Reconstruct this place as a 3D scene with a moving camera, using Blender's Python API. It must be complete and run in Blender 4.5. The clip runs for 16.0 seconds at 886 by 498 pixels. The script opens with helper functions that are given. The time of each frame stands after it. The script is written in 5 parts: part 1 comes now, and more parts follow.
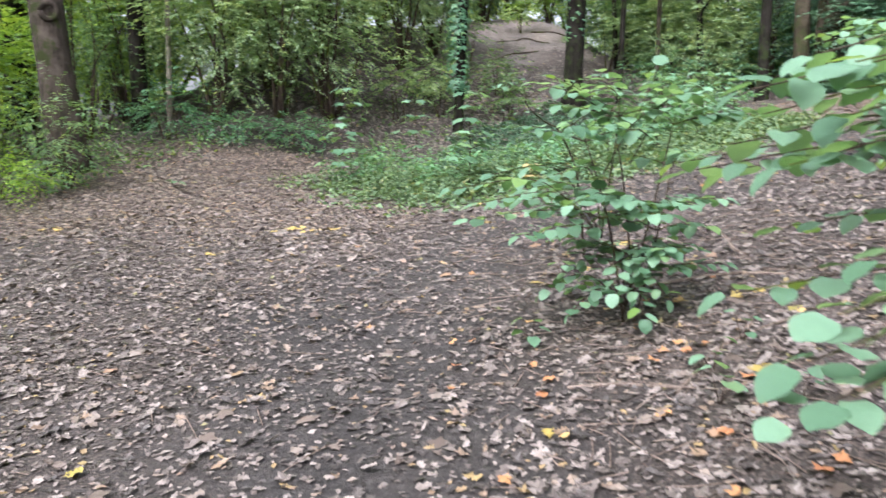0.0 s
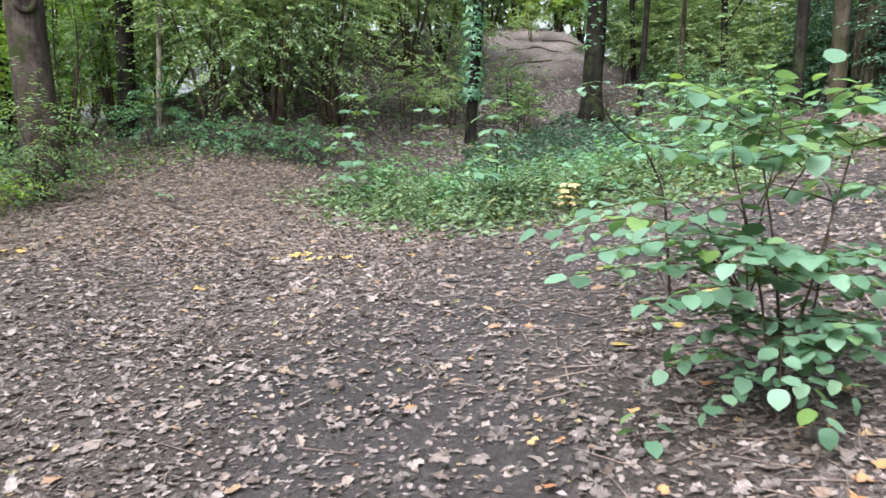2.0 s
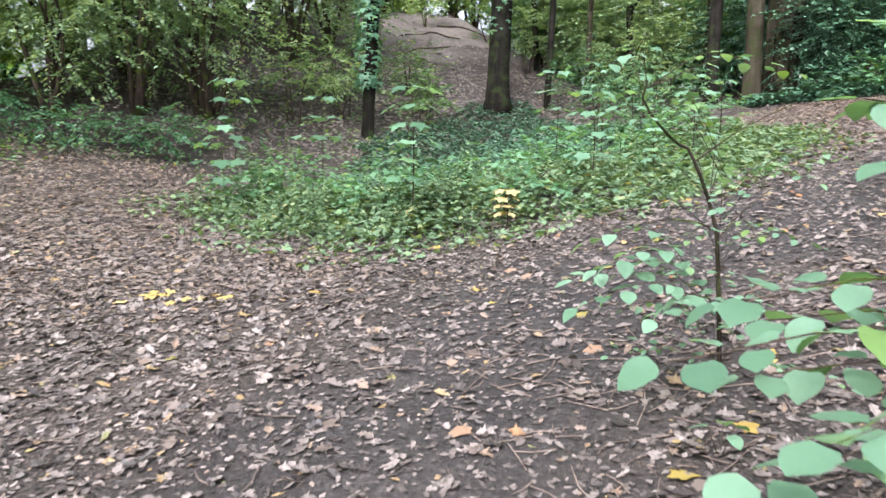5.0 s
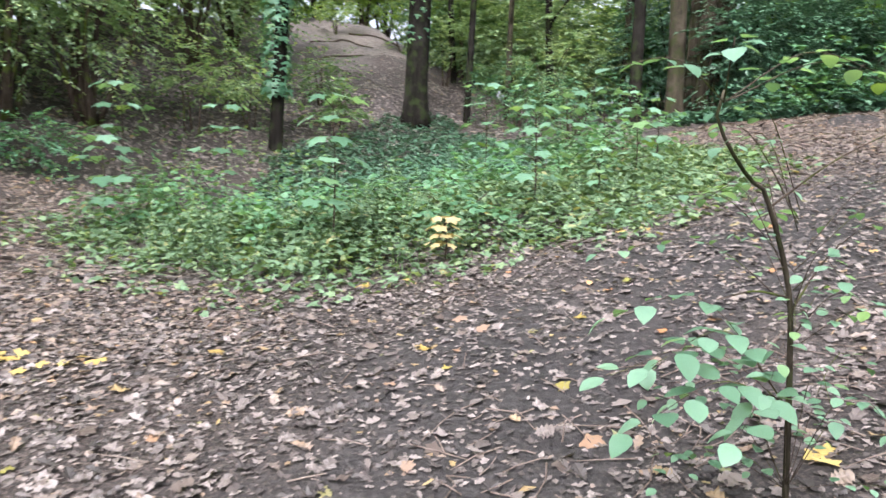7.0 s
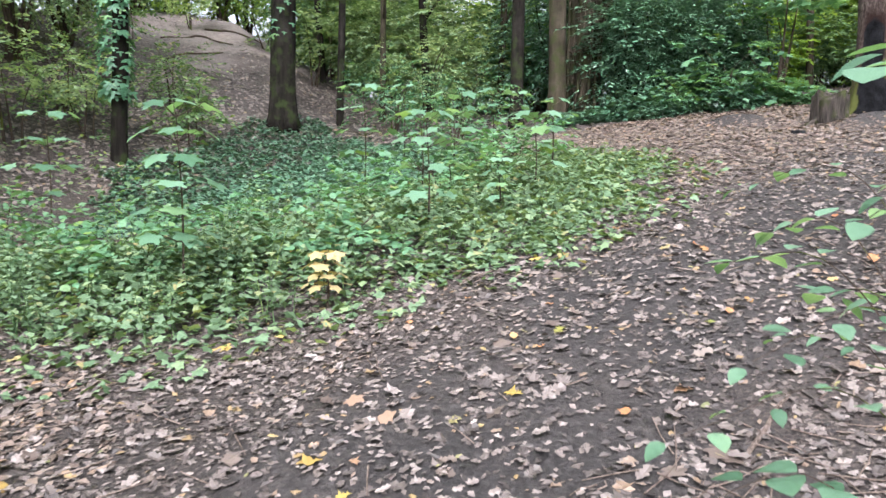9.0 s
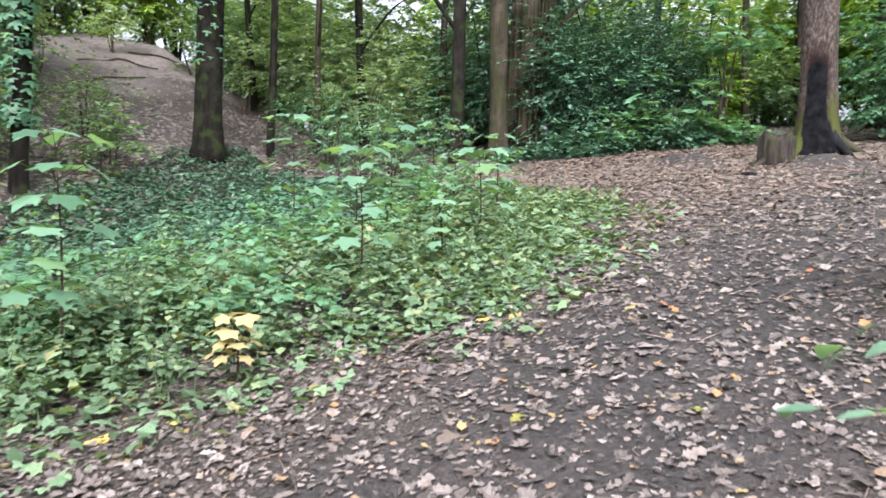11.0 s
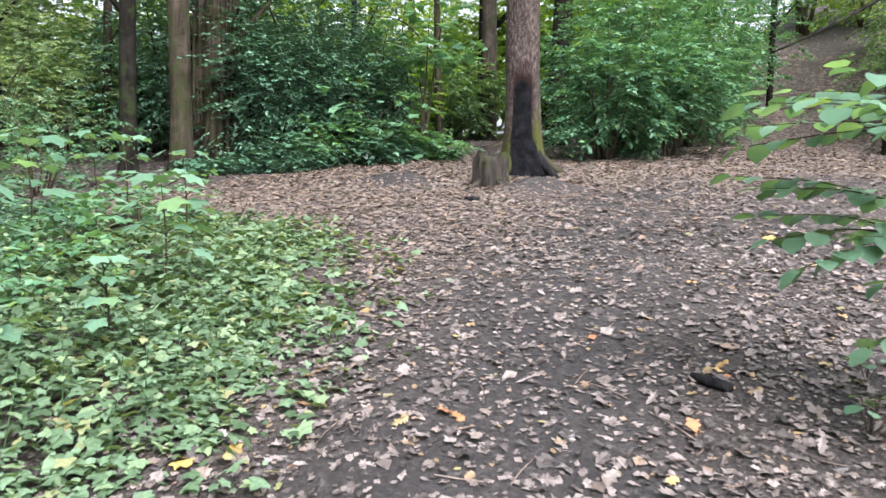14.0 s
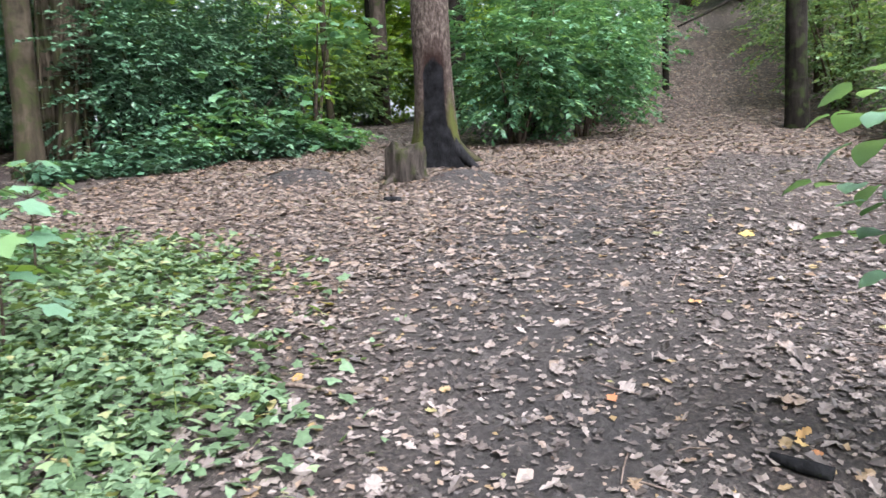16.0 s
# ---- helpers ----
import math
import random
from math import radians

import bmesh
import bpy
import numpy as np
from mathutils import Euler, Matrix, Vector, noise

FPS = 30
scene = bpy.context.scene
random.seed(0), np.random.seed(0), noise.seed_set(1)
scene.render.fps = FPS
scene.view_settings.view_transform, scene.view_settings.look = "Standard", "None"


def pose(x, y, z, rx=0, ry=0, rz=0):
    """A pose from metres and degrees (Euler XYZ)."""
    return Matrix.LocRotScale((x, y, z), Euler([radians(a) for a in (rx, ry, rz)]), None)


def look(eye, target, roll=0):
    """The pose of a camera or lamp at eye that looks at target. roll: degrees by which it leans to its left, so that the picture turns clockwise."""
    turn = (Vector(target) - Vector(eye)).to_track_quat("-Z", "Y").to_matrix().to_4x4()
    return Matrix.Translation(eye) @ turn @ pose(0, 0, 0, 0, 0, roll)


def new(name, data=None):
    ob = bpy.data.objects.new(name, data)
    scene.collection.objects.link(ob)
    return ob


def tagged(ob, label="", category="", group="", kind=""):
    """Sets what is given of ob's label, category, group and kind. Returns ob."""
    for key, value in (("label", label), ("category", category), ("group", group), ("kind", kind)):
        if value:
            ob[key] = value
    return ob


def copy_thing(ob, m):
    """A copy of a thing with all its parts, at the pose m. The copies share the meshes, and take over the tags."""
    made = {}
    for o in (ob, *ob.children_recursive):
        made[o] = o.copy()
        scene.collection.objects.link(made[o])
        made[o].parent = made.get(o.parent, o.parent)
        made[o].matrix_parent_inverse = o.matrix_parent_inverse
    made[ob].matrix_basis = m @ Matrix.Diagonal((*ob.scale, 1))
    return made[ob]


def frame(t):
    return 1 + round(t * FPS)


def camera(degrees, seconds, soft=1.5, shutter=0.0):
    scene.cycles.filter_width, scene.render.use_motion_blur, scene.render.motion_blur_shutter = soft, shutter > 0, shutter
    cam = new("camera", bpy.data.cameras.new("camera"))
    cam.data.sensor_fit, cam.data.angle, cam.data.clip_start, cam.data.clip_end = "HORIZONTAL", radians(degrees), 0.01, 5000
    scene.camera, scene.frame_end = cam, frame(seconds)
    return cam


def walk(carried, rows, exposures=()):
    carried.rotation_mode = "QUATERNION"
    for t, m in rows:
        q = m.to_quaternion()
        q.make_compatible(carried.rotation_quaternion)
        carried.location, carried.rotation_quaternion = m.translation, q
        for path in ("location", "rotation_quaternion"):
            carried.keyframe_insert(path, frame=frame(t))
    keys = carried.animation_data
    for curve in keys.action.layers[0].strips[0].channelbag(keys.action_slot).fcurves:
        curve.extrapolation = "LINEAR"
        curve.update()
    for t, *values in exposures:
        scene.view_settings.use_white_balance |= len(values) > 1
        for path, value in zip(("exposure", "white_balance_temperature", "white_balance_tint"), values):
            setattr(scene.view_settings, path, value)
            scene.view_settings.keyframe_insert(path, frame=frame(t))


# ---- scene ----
cam = camera(62.1, 16.0, shutter=0.4)
METRES, EYE, TILT, LEAN, TURN = 8.8, 1.5, 6.0, -9.5, 0.0
ROWS = [
    (0.0, 0.0, 0.0, 0.0, -2.35, -13.95, 9.51),
    (0.5, -0.0035, 0.0345, -0.0008, 1.26, -12.86, 8.43),
    (1.0, -0.0181, 0.0709, -0.0025, 1.33, -13.17, 8.55),
    (1.5, -0.0305, 0.1034, 0.0002, -2.78, -13.84, 8.63),
    (2.0, -0.0374, 0.1416, -0.0018, -2.74, -13.25, 8.43),
    (2.5, -0.0415, 0.1747, -0.0039, -0.66, -13.34, 9.0),
    (3.0, -0.0486, 0.215, -0.0073, -5.46, -15.22, 9.09),
    (3.5, -0.0535, 0.2414, -0.0064, -9.93, -17.81, 9.15),
    (4.0, -0.0533, 0.2746, -0.0086, -9.49, -16.86, 8.01),
    (6.5, -0.0486, 0.4322, -0.0126, -16.44, -14.41, 6.18),
    (7.0, -0.0487, 0.4595, -0.0155, -18.79, -15.05, 5.58),
    (7.5, -0.0478, 0.4986, -0.0134, -26.06, -16.11, 5.7),
    (8.0, -0.0471, 0.5238, -0.016, -29.3, -16.59, 5.42),
    (8.5, -0.0305, 0.556, -0.0168, -28.77, -16.32, 5.28),
    (11.0, 0.0295, 0.6515, -0.0209, -33.42, -14.13, 3.78),
    (11.5, 0.0363, 0.681, -0.0182, -42.78, -15.06, 3.74),
    (12.0, 0.0477, 0.6972, -0.0204, -47.14, -15.39, 3.65),
    (12.5, 0.0806, 0.7141, -0.0182, -51.6, -14.4, 1.55),
    (13.0, 0.0951, 0.73, -0.0185, -53.71, -13.78, -0.12),
    (13.5, 0.113, 0.7658, -0.0159, -55.41, -13.96, -0.26),
    (14.0, 0.1278, 0.7918, -0.0195, -57.05, -14.72, -0.46),
    (14.5, 0.1539, 0.8182, -0.0197, -57.27, -15.0, 0.23),
    (15.0, 0.1733, 0.8411, -0.0239, -58.53, -15.49, 0.82),
    (15.5, 0.1979, 0.8734, -0.0204, -63.09, -15.52, 1.26),
    (16.0, 0.2212, 0.8917, -0.0249, -66.4, -16.1, 0.41),
]
walk(cam, [(t, pose(0, 0, EYE, TILT, LEAN, TURN) @ pose(METRES * x, METRES * y, METRES * z, 90 + pitch, roll, yaw)) for t, x, y, z, yaw, pitch, roll in ROWS],
     [(0.0, 1.66, 5950, 14), (16.0, 1.66, 5950, 14)])

# ---- light ----
world = bpy.data.worlds.new("overcast_sky")
scene.world = world
world.use_nodes = True
wn = world.node_tree.nodes
sky = wn.new("ShaderNodeTexSky")
sky.sky_type = "NISHITA"
sky.sun_disc = False
SUN_EL, SUN_ROT = radians(52), radians(215)
sky.sun_elevation, sky.sun_rotation = SUN_EL, SUN_ROT
sky.air_density, sky.dust_density, sky.ozone_density = 1.0, 8.0, 0.5
wn["Background"].inputs["Strength"].default_value = 0.15
veil = wn.new("ShaderNodeHueSaturation")
veil.inputs["Saturation"].default_value, veil.inputs["Value"].default_value = 0.3, 1.25
world.node_tree.links.new(sky.outputs[0], veil.inputs["Color"])
world.node_tree.links.new(veil.outputs[0], wn["Background"].inputs["Color"])
sun = new("sun", bpy.data.lights.new("sun", "SUN"))
sun.data.energy, sun.data.angle, sun.data.color = 1.0, radians(50), (1.0, 0.97, 0.92)
sun.matrix_world = look((30 * math.sin(SUN_ROT) * math.cos(SUN_EL), 30 * math.cos(SUN_ROT) * math.cos(SUN_EL), 30 * math.sin(SUN_EL)), (0, 0, 0))

rng = np.random.default_rng(7)


# ---- the lie of the land ----
def smooth(a, b, v):
    t = np.clip((np.asarray(v, float) - a) / (b - a), 0, 1)
    return t * t * (3 - 2 * t)


def bump_noise(x, y, s, seed=0.0):
    """Cheap smooth noise of about -1 to 1 with a grain of s metres."""
    x, y = np.asarray(x, float) / s + seed, np.asarray(y, float) / s - seed * 0.7
    return (np.sin(x * 1.7 + 1.3 * np.sin(y * 1.1 + 0.4)) * np.sin(y * 1.9 + 1.1 * np.sin(x * 1.3 + 2.0))
            + 0.5 * np.sin(x * 3.9 + y * 2.3 + seed) * np.sin(y * 4.3 - x * 1.7)) / 1.3


MOUNDS = ((9.0, 10.85, 0.42, 0.15), (8.75, 12.75, 0.45, 0.15))


def land(x, y):
    """Height of the ground at x, y (numbers or arrays)."""
    x, y = np.asarray(x, float), np.asarray(y, float)
    xc, yc = 45 * np.tanh(x / 45), 45 * np.tanh(y / 45)
    rx = np.sqrt(xc * xc + 1)
    z = (0.3022 + 0.1586 * (xc + rx) / 2 - 0.0294 * (xc - rx) / 2 + 0.0798 * yc
         - 0.0089 * np.sqrt((yc - 8) ** 2 + 9) - 0.038 * np.sqrt((xc - 9) ** 2 + 9))
    foot = np.clip(14.5 + 0.55 * x, 12.6, 17.5)
    d = np.clip(y - foot, 0, None)
    side = smooth(9.8, 4.0, x) * (0.25 + 0.75 * smooth(-10, -3, x))
    z = z + side * 4.9 * (1 - np.exp(-(d / 9.4) ** 1.5))
    z = z + 0.3 * smooth(9.5, 13.5, y) * smooth(0, -4, x) * smooth(24, 16, y)
    z = z + side * smooth(0.5, 4, d) * (0.14 * bump_noise(x, y, 1.7, 11) + 0.06 * bump_noise(x, y, 0.6, 12)) * smooth(45, 30, y)
    up = np.clip(x - 15.5, 0, None)
    z = z + np.where(up < 7, 0.03 * up * up, 0.03 * 49 + 0.42 * (np.minimum(up, 16) - 7)) * smooth(16, 11, y)
    for mx, my, r, h in MOUNDS:
        z = z + h * np.exp(-((x - mx) ** 2 + (y - my) ** 2) / (r * r))
    near = smooth(60, 25, np.hypot(x - 3, y - 8))
    return z + near * (0.035 * bump_noise(x, y, 1.6, 3) + 0.012 * bump_noise(x, y, 0.45, 8))


def gz(x, y):
    return float(land(x, y))


def slope(x, y):
    """How steeply the ground rises along x and along y."""
    return (land(x + 0.06, y) - land(x - 0.06, y)) / 0.12, (land(x, y + 0.06) - land(x, y - 0.06)) / 0.12


# The bare trodden line of the path, as points with half widths.
TRACK = ((-0.5, -4, 1.2), (-0.5, 2, 1.1), (-0.4, 5, 1.0), (1.0, 7.4, 0.9), (3.2, 8.2, 0.9), (5.5, 8.9, 1.0), (8.5, 9.6, 1.0), (10.5, 9.5, 0.6))
PATCH = ((-2.3, 12.3), (-1.7, 11.2), (-0.7, 9.95), (0.3, 9.2), (1.2, 9.1), (2.1, 9.25), (2.95, 9.2), (4.1, 9.55), (5.05, 10.25), (5.8, 10.9), (6.3, 12.0), (6.1, 13.2), (5.0, 13.6), (3.4, 13.2), (1.5, 12.9), (-0.6, 13.2), (-1.6, 13.0))


def track_distance(x, y):
    best = np.full(np.shape(x), 99.0)
    for (ax, ay, aw), (bx, by, bw) in zip(TRACK, TRACK[1:]):
        l2 = (bx - ax) ** 2 + (by - ay) ** 2
        t = np.clip(((x - ax) * (bx - ax) + (y - ay) * (by - ay)) / l2, 0, 1)
        best = np.minimum(best, np.hypot(x - ax - t * (bx - ax), y - ay - t * (by - ay)) / (aw + t * (bw - aw)))
    return best


def in_patch(x, y, poly=PATCH):
    """Signed depth inside the bed of low plants: positive inside, in metres."""
    inside, dist = np.zeros(np.shape(x), bool), np.full(np.shape(x), 99.0)
    for (ax, ay), (bx, by) in zip(poly, poly[1:] + poly[:1]):
        cross = ((ay > y) != (by > y)) & (x < (bx - ax) * (y - ay) / (by - ay + 1e-9) + ax)
        inside ^= cross
        t = np.clip(((x - ax) * (bx - ax) + (y - ay) * (by - ay)) / ((bx - ax) ** 2 + (by - ay) ** 2), 0, 1)
        dist = np.minimum(dist, np.hypot(x - ax - t * (bx - ax), y - ay - t * (by - ay)))
    return np.where(inside, dist, -dist)


# ---- materials ----
def nodes_of(name):
    m = bpy.data.materials.new(name)
    m.use_nodes = True
    nt = m.node_tree
    return m, nt, nt.nodes, nt.links, nt.nodes["Principled BSDF"]


def ramp(nt, stops):
    r = nt.nodes.new("ShaderNodeValToRGB")
    els = r.color_ramp.elements
    while len(els) < len(stops):
        els.new(0.5)
    for e, (p, c) in zip(els, stops):
        e.position, e.color = p, (*c, 1)
    return r


def tex_noise(nt, scale, detail=4.0, stretch=None, rough=0.55):
    c = nt.nodes.new("ShaderNodeTexCoord")
    n = nt.nodes.new("ShaderNodeTexNoise")
    n.inputs["Scale"].default_value, n.inputs["Detail"].default_value, n.inputs["Roughness"].default_value = scale, detail, rough
    if stretch:
        mp = nt.nodes.new("ShaderNodeMapping")
        mp.inputs["Scale"].default_value = stretch
        nt.links.new(c.outputs["Object"], mp.inputs["Vector"])
        nt.links.new(mp.outputs[0], n.inputs["Vector"])
    else:
        nt.links.new(c.outputs["Object"], n.inputs["Vector"])
    return n


def mixed(nt, a, b, fac, blend="MIX"):
    m = nt.nodes.new("ShaderNodeMix")
    m.data_type, m.blend_type = "RGBA", blend
    for s, v in ((6, a), (7, b), (0, fac)):
        if hasattr(v, "links"):
            nt.links.new(v, m.inputs[s])
        else:
            m.inputs[s].default_value = (*v, 1) if isinstance(v, tuple) else v
    return m.outputs[2]


def bumped(nt, bsdf, height, strength, distance):
    b = nt.nodes.new("ShaderNodeBump")
    b.inputs["Strength"].default_value, b.inputs["Distance"].default_value = strength, distance
    nt.links.new(height, b.inputs["Height"])
    nt.links.new(b.outputs[0], bsdf.inputs["Normal"])


def leaf_material(name, stops, see_through=0.45, rough=0.45, per_object=False, gloss=0.35):
    """Leaves: the tint varies from leaf to leaf, with faint mottling; light comes through the blade."""
    m, nt, n, l, bsdf = nodes_of(name)
    if per_object:
        src = n.new("ShaderNodeObjectInfo").outputs["Random"]
    else:
        src = n.new("ShaderNodeNewGeometry").outputs["Random Per Island"]
    r = ramp(nt, stops)
    l.new(src, r.inputs["Fac"])
    mott = tex_noise(nt, 60, 3)
    dark = ramp(nt, ((0.35, (0.75, 0.75, 0.75)), (0.65, (1.1, 1.1, 1.1))))
    l.new(mott.outputs["Fac"], dark.inputs["Fac"])
    col = mixed(nt, r.outputs["Color"], dark.outputs["Color"], 0.8, "MULTIPLY")
    l.new(col, bsdf.inputs["Base Color"])
    bsdf.inputs["Roughness"].default_value = rough
    bsdf.inputs["Specular IOR Level"].default_value = gloss
    bumped(nt, bsdf, mott.outputs["Fac"], 0.25, 0.004)
    if see_through:
        tr = n.new("ShaderNodeBsdfTranslucent")
        warm = mixed(nt, col, (1.25, 1.15, 0.45), 1.0, "MULTIPLY")
        l.new(warm, tr.inputs["Color"])
        ms = n.new("ShaderNodeMixShader")
        ms.inputs[0].default_value = see_through
        l.new(bsdf.outputs[0], ms.inputs[1])
        l.new(tr.outputs[0], ms.inputs[2])
        l.new(ms.outputs[0], n["Material Output"].inputs["Surface"])
    return m


def bark_material(name, dark, light, moss=0.0, mosscol=(0.07, 0.09, 0.02), scale=14, moss_top=1.2):
    """Furrowed bark with lichen and, towards the foot, moss."""
    m, nt, n, l, bsdf = nodes_of(name)
    fur = tex_noise(nt, scale, 6, (1, 1, 0.16), 0.65)
    r = ramp(nt, ((0.3, dark), (0.52, tuple(0.5 * (a + b) for a, b in zip(dark, light))), (0.72, light)))
    l.new(fur.outputs["Fac"], r.inputs["Fac"])
    spots = tex_noise(nt, 3.0, 5)
    sr = ramp(nt, ((0.5, (0, 0, 0)), (0.68, (1, 1, 1))))
    l.new(spots.outputs["Fac"], sr.inputs["Fac"])
    col = mixed(nt, r.outputs["Color"], tuple(1.05 * v + 0.006 for v in light), sr.outputs["Color"])
    if moss:
        patch = tex_noise(nt, 5.0, 5)
        mr = ramp(nt, ((0.56 - 0.14 * moss, (0, 0, 0)), (0.66 - 0.1 * moss, (1, 1, 1))))
        l.new(patch.outputs["Fac"], mr.inputs["Fac"])
        col = mixed(nt, col, mosscol, mr.outputs["Color"])
    l.new(col, bsdf.inputs["Base Color"])
    bsdf.inputs["Roughness"].default_value = 0.95
    bsdf.inputs["Specular IOR Level"].default_value = 0.08
    bumped(nt, bsdf, fur.outputs["Fac"], 0.9, 0.03)
    return m


def soil_material():
    """Woodland floor: grey-brown trodden mud, leaf mould and pale sandy earth on the bank."""
    m, nt, n, l, bsdf = nodes_of("woodland_soil")
    big, mid, fine = tex_noise(nt, 0.9, 5), tex_noise(nt, 7, 6), tex_noise(nt, 55, 5, None, 0.7)
    broken = tex_noise(nt, 26, 6, None, 0.7)
    mud = ramp(nt, ((0.3, (0.011, 0.0098, 0.0098)), (0.5, (0.027, 0.0242, 0.0243)), (0.62, (0.052, 0.047, 0.0475)), (0.78, (0.1, 0.092, 0.092))))
    l.new(broken.outputs["Fac"], mud.inputs["Fac"])
    mould = ramp(nt, ((0.34, (0.012, 0.0095, 0.0088)), (0.48, (0.032, 0.025, 0.022)), (0.57, (0.07, 0.054, 0.047)), (0.70, (0.15, 0.12, 0.106))))
    l.new(fine.outputs["Fac"], mould.inputs["Fac"])
    at = n.new("ShaderNodeAttribute")
    at.attribute_name = "litter"
    col = mixed(nt, mud.outputs["Color"], mould.outputs["Color"], at.outputs["Fac"])
    sand = ramp(nt, ((0.3, (0.085, 0.068, 0.062)), (0.5, (0.145, 0.122, 0.113)), (0.75, (0.21, 0.182, 0.17))))
    l.new(mid.outputs["Fac"], sand.inputs["Fac"])
    as_ = n.new("ShaderNodeAttribute")
    as_.attribute_name = "sand"
    col = mixed(nt, col, sand.outputs["Color"], as_.outputs["Fac"])
    stain = ramp(nt, ((0.35, (0.7, 0.7, 0.72)), (0.65, (1.15, 1.12, 1.1))))
    l.new(big.outputs["Fac"], stain.inputs["Fac"])
    col = mixed(nt, col, stain.outputs["Color"], 1.0, "MULTIPLY")
    l.new(col, bsdf.inputs["Base Color"])
    bsdf.inputs["Roughness"].default_value = 0.7
    bsdf.inputs["Specular IOR Level"].default_value = 0.35
    add = n.new("ShaderNodeMath")
    add.operation = "ADD"
    l.new(mid.outputs["Fac"], add.inputs[0])
    l.new(fine.outputs["Fac"], add.inputs[1])
    bumped(nt, bsdf, add.outputs[0], 0.8, 0.03)
    return m


SOIL = soil_material()
GREEN = leaf_material("green_leaf", ((0.0, (0.069, 0.132, 0.0624)), (0.5, (0.124, 0.216, 0.108)), (0.85, (0.19, 0.299, 0.15)), (1.0, (0.241, 0.322, 0.102))))
COOL = leaf_material("blue_green_leaf", ((0.0, (0.08, 0.18, 0.095)), (0.5, (0.12, 0.25, 0.14)), (0.9, (0.17, 0.32, 0.19)), (1.0, (0.20, 0.30, 0.07))))
COOL_ONE = leaf_material("blue_green_single_leaf", ((0.0, (0.078, 0.165, 0.1)), (0.5, (0.138, 0.258, 0.168)), (0.88, (0.2, 0.345, 0.24)), (1.0, (0.15, 0.25, 0.065))), per_object=True, gloss=0.4)
# Lit foliage: the open-sky backlight is put into this brighter, yellower leaf colour
LIME = leaf_material("sunlit_leaf", ((0.0, (0.14, 0.25, 0.055)), (0.5, (0.22, 0.37, 0.08)), (1.0, (0.34, 0.47, 0.12))), 0.6)
SAGE = leaf_material("grey_green_leaf", ((0.0, (0.14, 0.225, 0.12)), (0.5, (0.245, 0.36, 0.22)), (0.85, (0.34, 0.46, 0.3)), (1.0, (0.4, 0.47, 0.24))), 0.5)
HAZEL = leaf_material("hazel_leaf", ((0.0, (0.046, 0.119, 0.064)), (0.5, (0.082, 0.19, 0.112)), (0.85, (0.128, 0.255, 0.158)), (1.0, (0.18, 0.31, 0.13))), 0.4)
DARK = leaf_material("dark_evergreen_leaf", ((0.0, (0.0392, 0.092, 0.0517)), (0.6, (0.0672, 0.149, 0.0897)), (1.0, (0.134, 0.241, 0.149))), 0.12, 0.3, gloss=0.5)
IVY = leaf_material("ivy_leaf", ((0.0, (0.03, 0.075, 0.045)), (0.6, (0.055, 0.125, 0.075)), (1.0, (0.11, 0.20, 0.125))), 0.15, 0.35, gloss=0.5)
HERB = leaf_material("herb_leaf", ((0.0, (0.055, 0.094, 0.045)), (0.4, (0.112, 0.18, 0.1)), (0.75, (0.175, 0.266, 0.165)), (0.95, (0.23, 0.31, 0.165)), (1.0, (0.28, 0.25, 0.12))), 0.38, 0.6, gloss=0.25)
YELLOW = leaf_material("yellow_leaf", ((0.0, (0.352, 0.272, 0.119)), (1.0, (0.448, 0.384, 0.221))), 0.35)
DEAD_STOPS = ((0.0, (0.027, 0.0215, 0.02)), (0.2, (0.05, 0.04, 0.037)), (0.42, (0.09, 0.0725, 0.066)), (0.68, (0.148, 0.121, 0.111)), (0.9, (0.22, 0.187, 0.174)), (0.97, (0.17, 0.115, 0.078)), (0.992, (0.24, 0.17, 0.075)), (1.0, (0.14, 0.15, 0.065)))
DEAD = leaf_material("dead_leaf", DEAD_STOPS, 0.06, 0.5, gloss=0.45)
TAN = leaf_material("tan_dead_leaf", ((0.0, (0.04, 0.029, 0.024)), (0.3, (0.09, 0.066, 0.054)), (0.65, (0.16, 0.12, 0.099)), (0.92, (0.22, 0.179, 0.154)), (1.0, (0.24, 0.145, 0.075))), 0.06, 0.55)
DEAD_ONE = leaf_material("dead_single_leaf", ((0.0, (0.075, 0.055, 0.046)), (0.5, (0.135, 0.105, 0.09)), (0.82, (0.205, 0.17, 0.15)), (0.9, (0.25, 0.13, 0.058)), (0.96, (0.28, 0.2, 0.05)), (1.0, (0.14, 0.16, 0.04))), 0.08, 0.5, True, 0.4)
BARK = bark_material("grey_brown_bark", (0.015, 0.012, 0.010), (0.075, 0.06, 0.05), 0.2, (0.03, 0.036, 0.014))
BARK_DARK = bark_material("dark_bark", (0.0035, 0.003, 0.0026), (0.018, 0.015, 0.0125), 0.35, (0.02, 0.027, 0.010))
BARK_OLIVE = bark_material("olive_bark", (0.011, 0.0092, 0.0065), (0.056, 0.045, 0.032), 0.5, (0.03, 0.034, 0.014))
BARK_PALE = bark_material("pale_bark", (0.08, 0.07, 0.055), (0.24, 0.22, 0.18), 0.1, (0.05, 0.06, 0.03))
TWIG = bark_material("twig_bark", (0.022, 0.016, 0.013), (0.085, 0.064, 0.05), 0.2, scale=40)
DRYWOOD = bark_material("dry_stick", (0.06, 0.045, 0.038), (0.22, 0.175, 0.15), 0.0, scale=40)
BLACKLOG = bark_material("wet_black_wood", (0.006, 0.006, 0.007), (0.022, 0.022, 0.024), 0.0, scale=25)
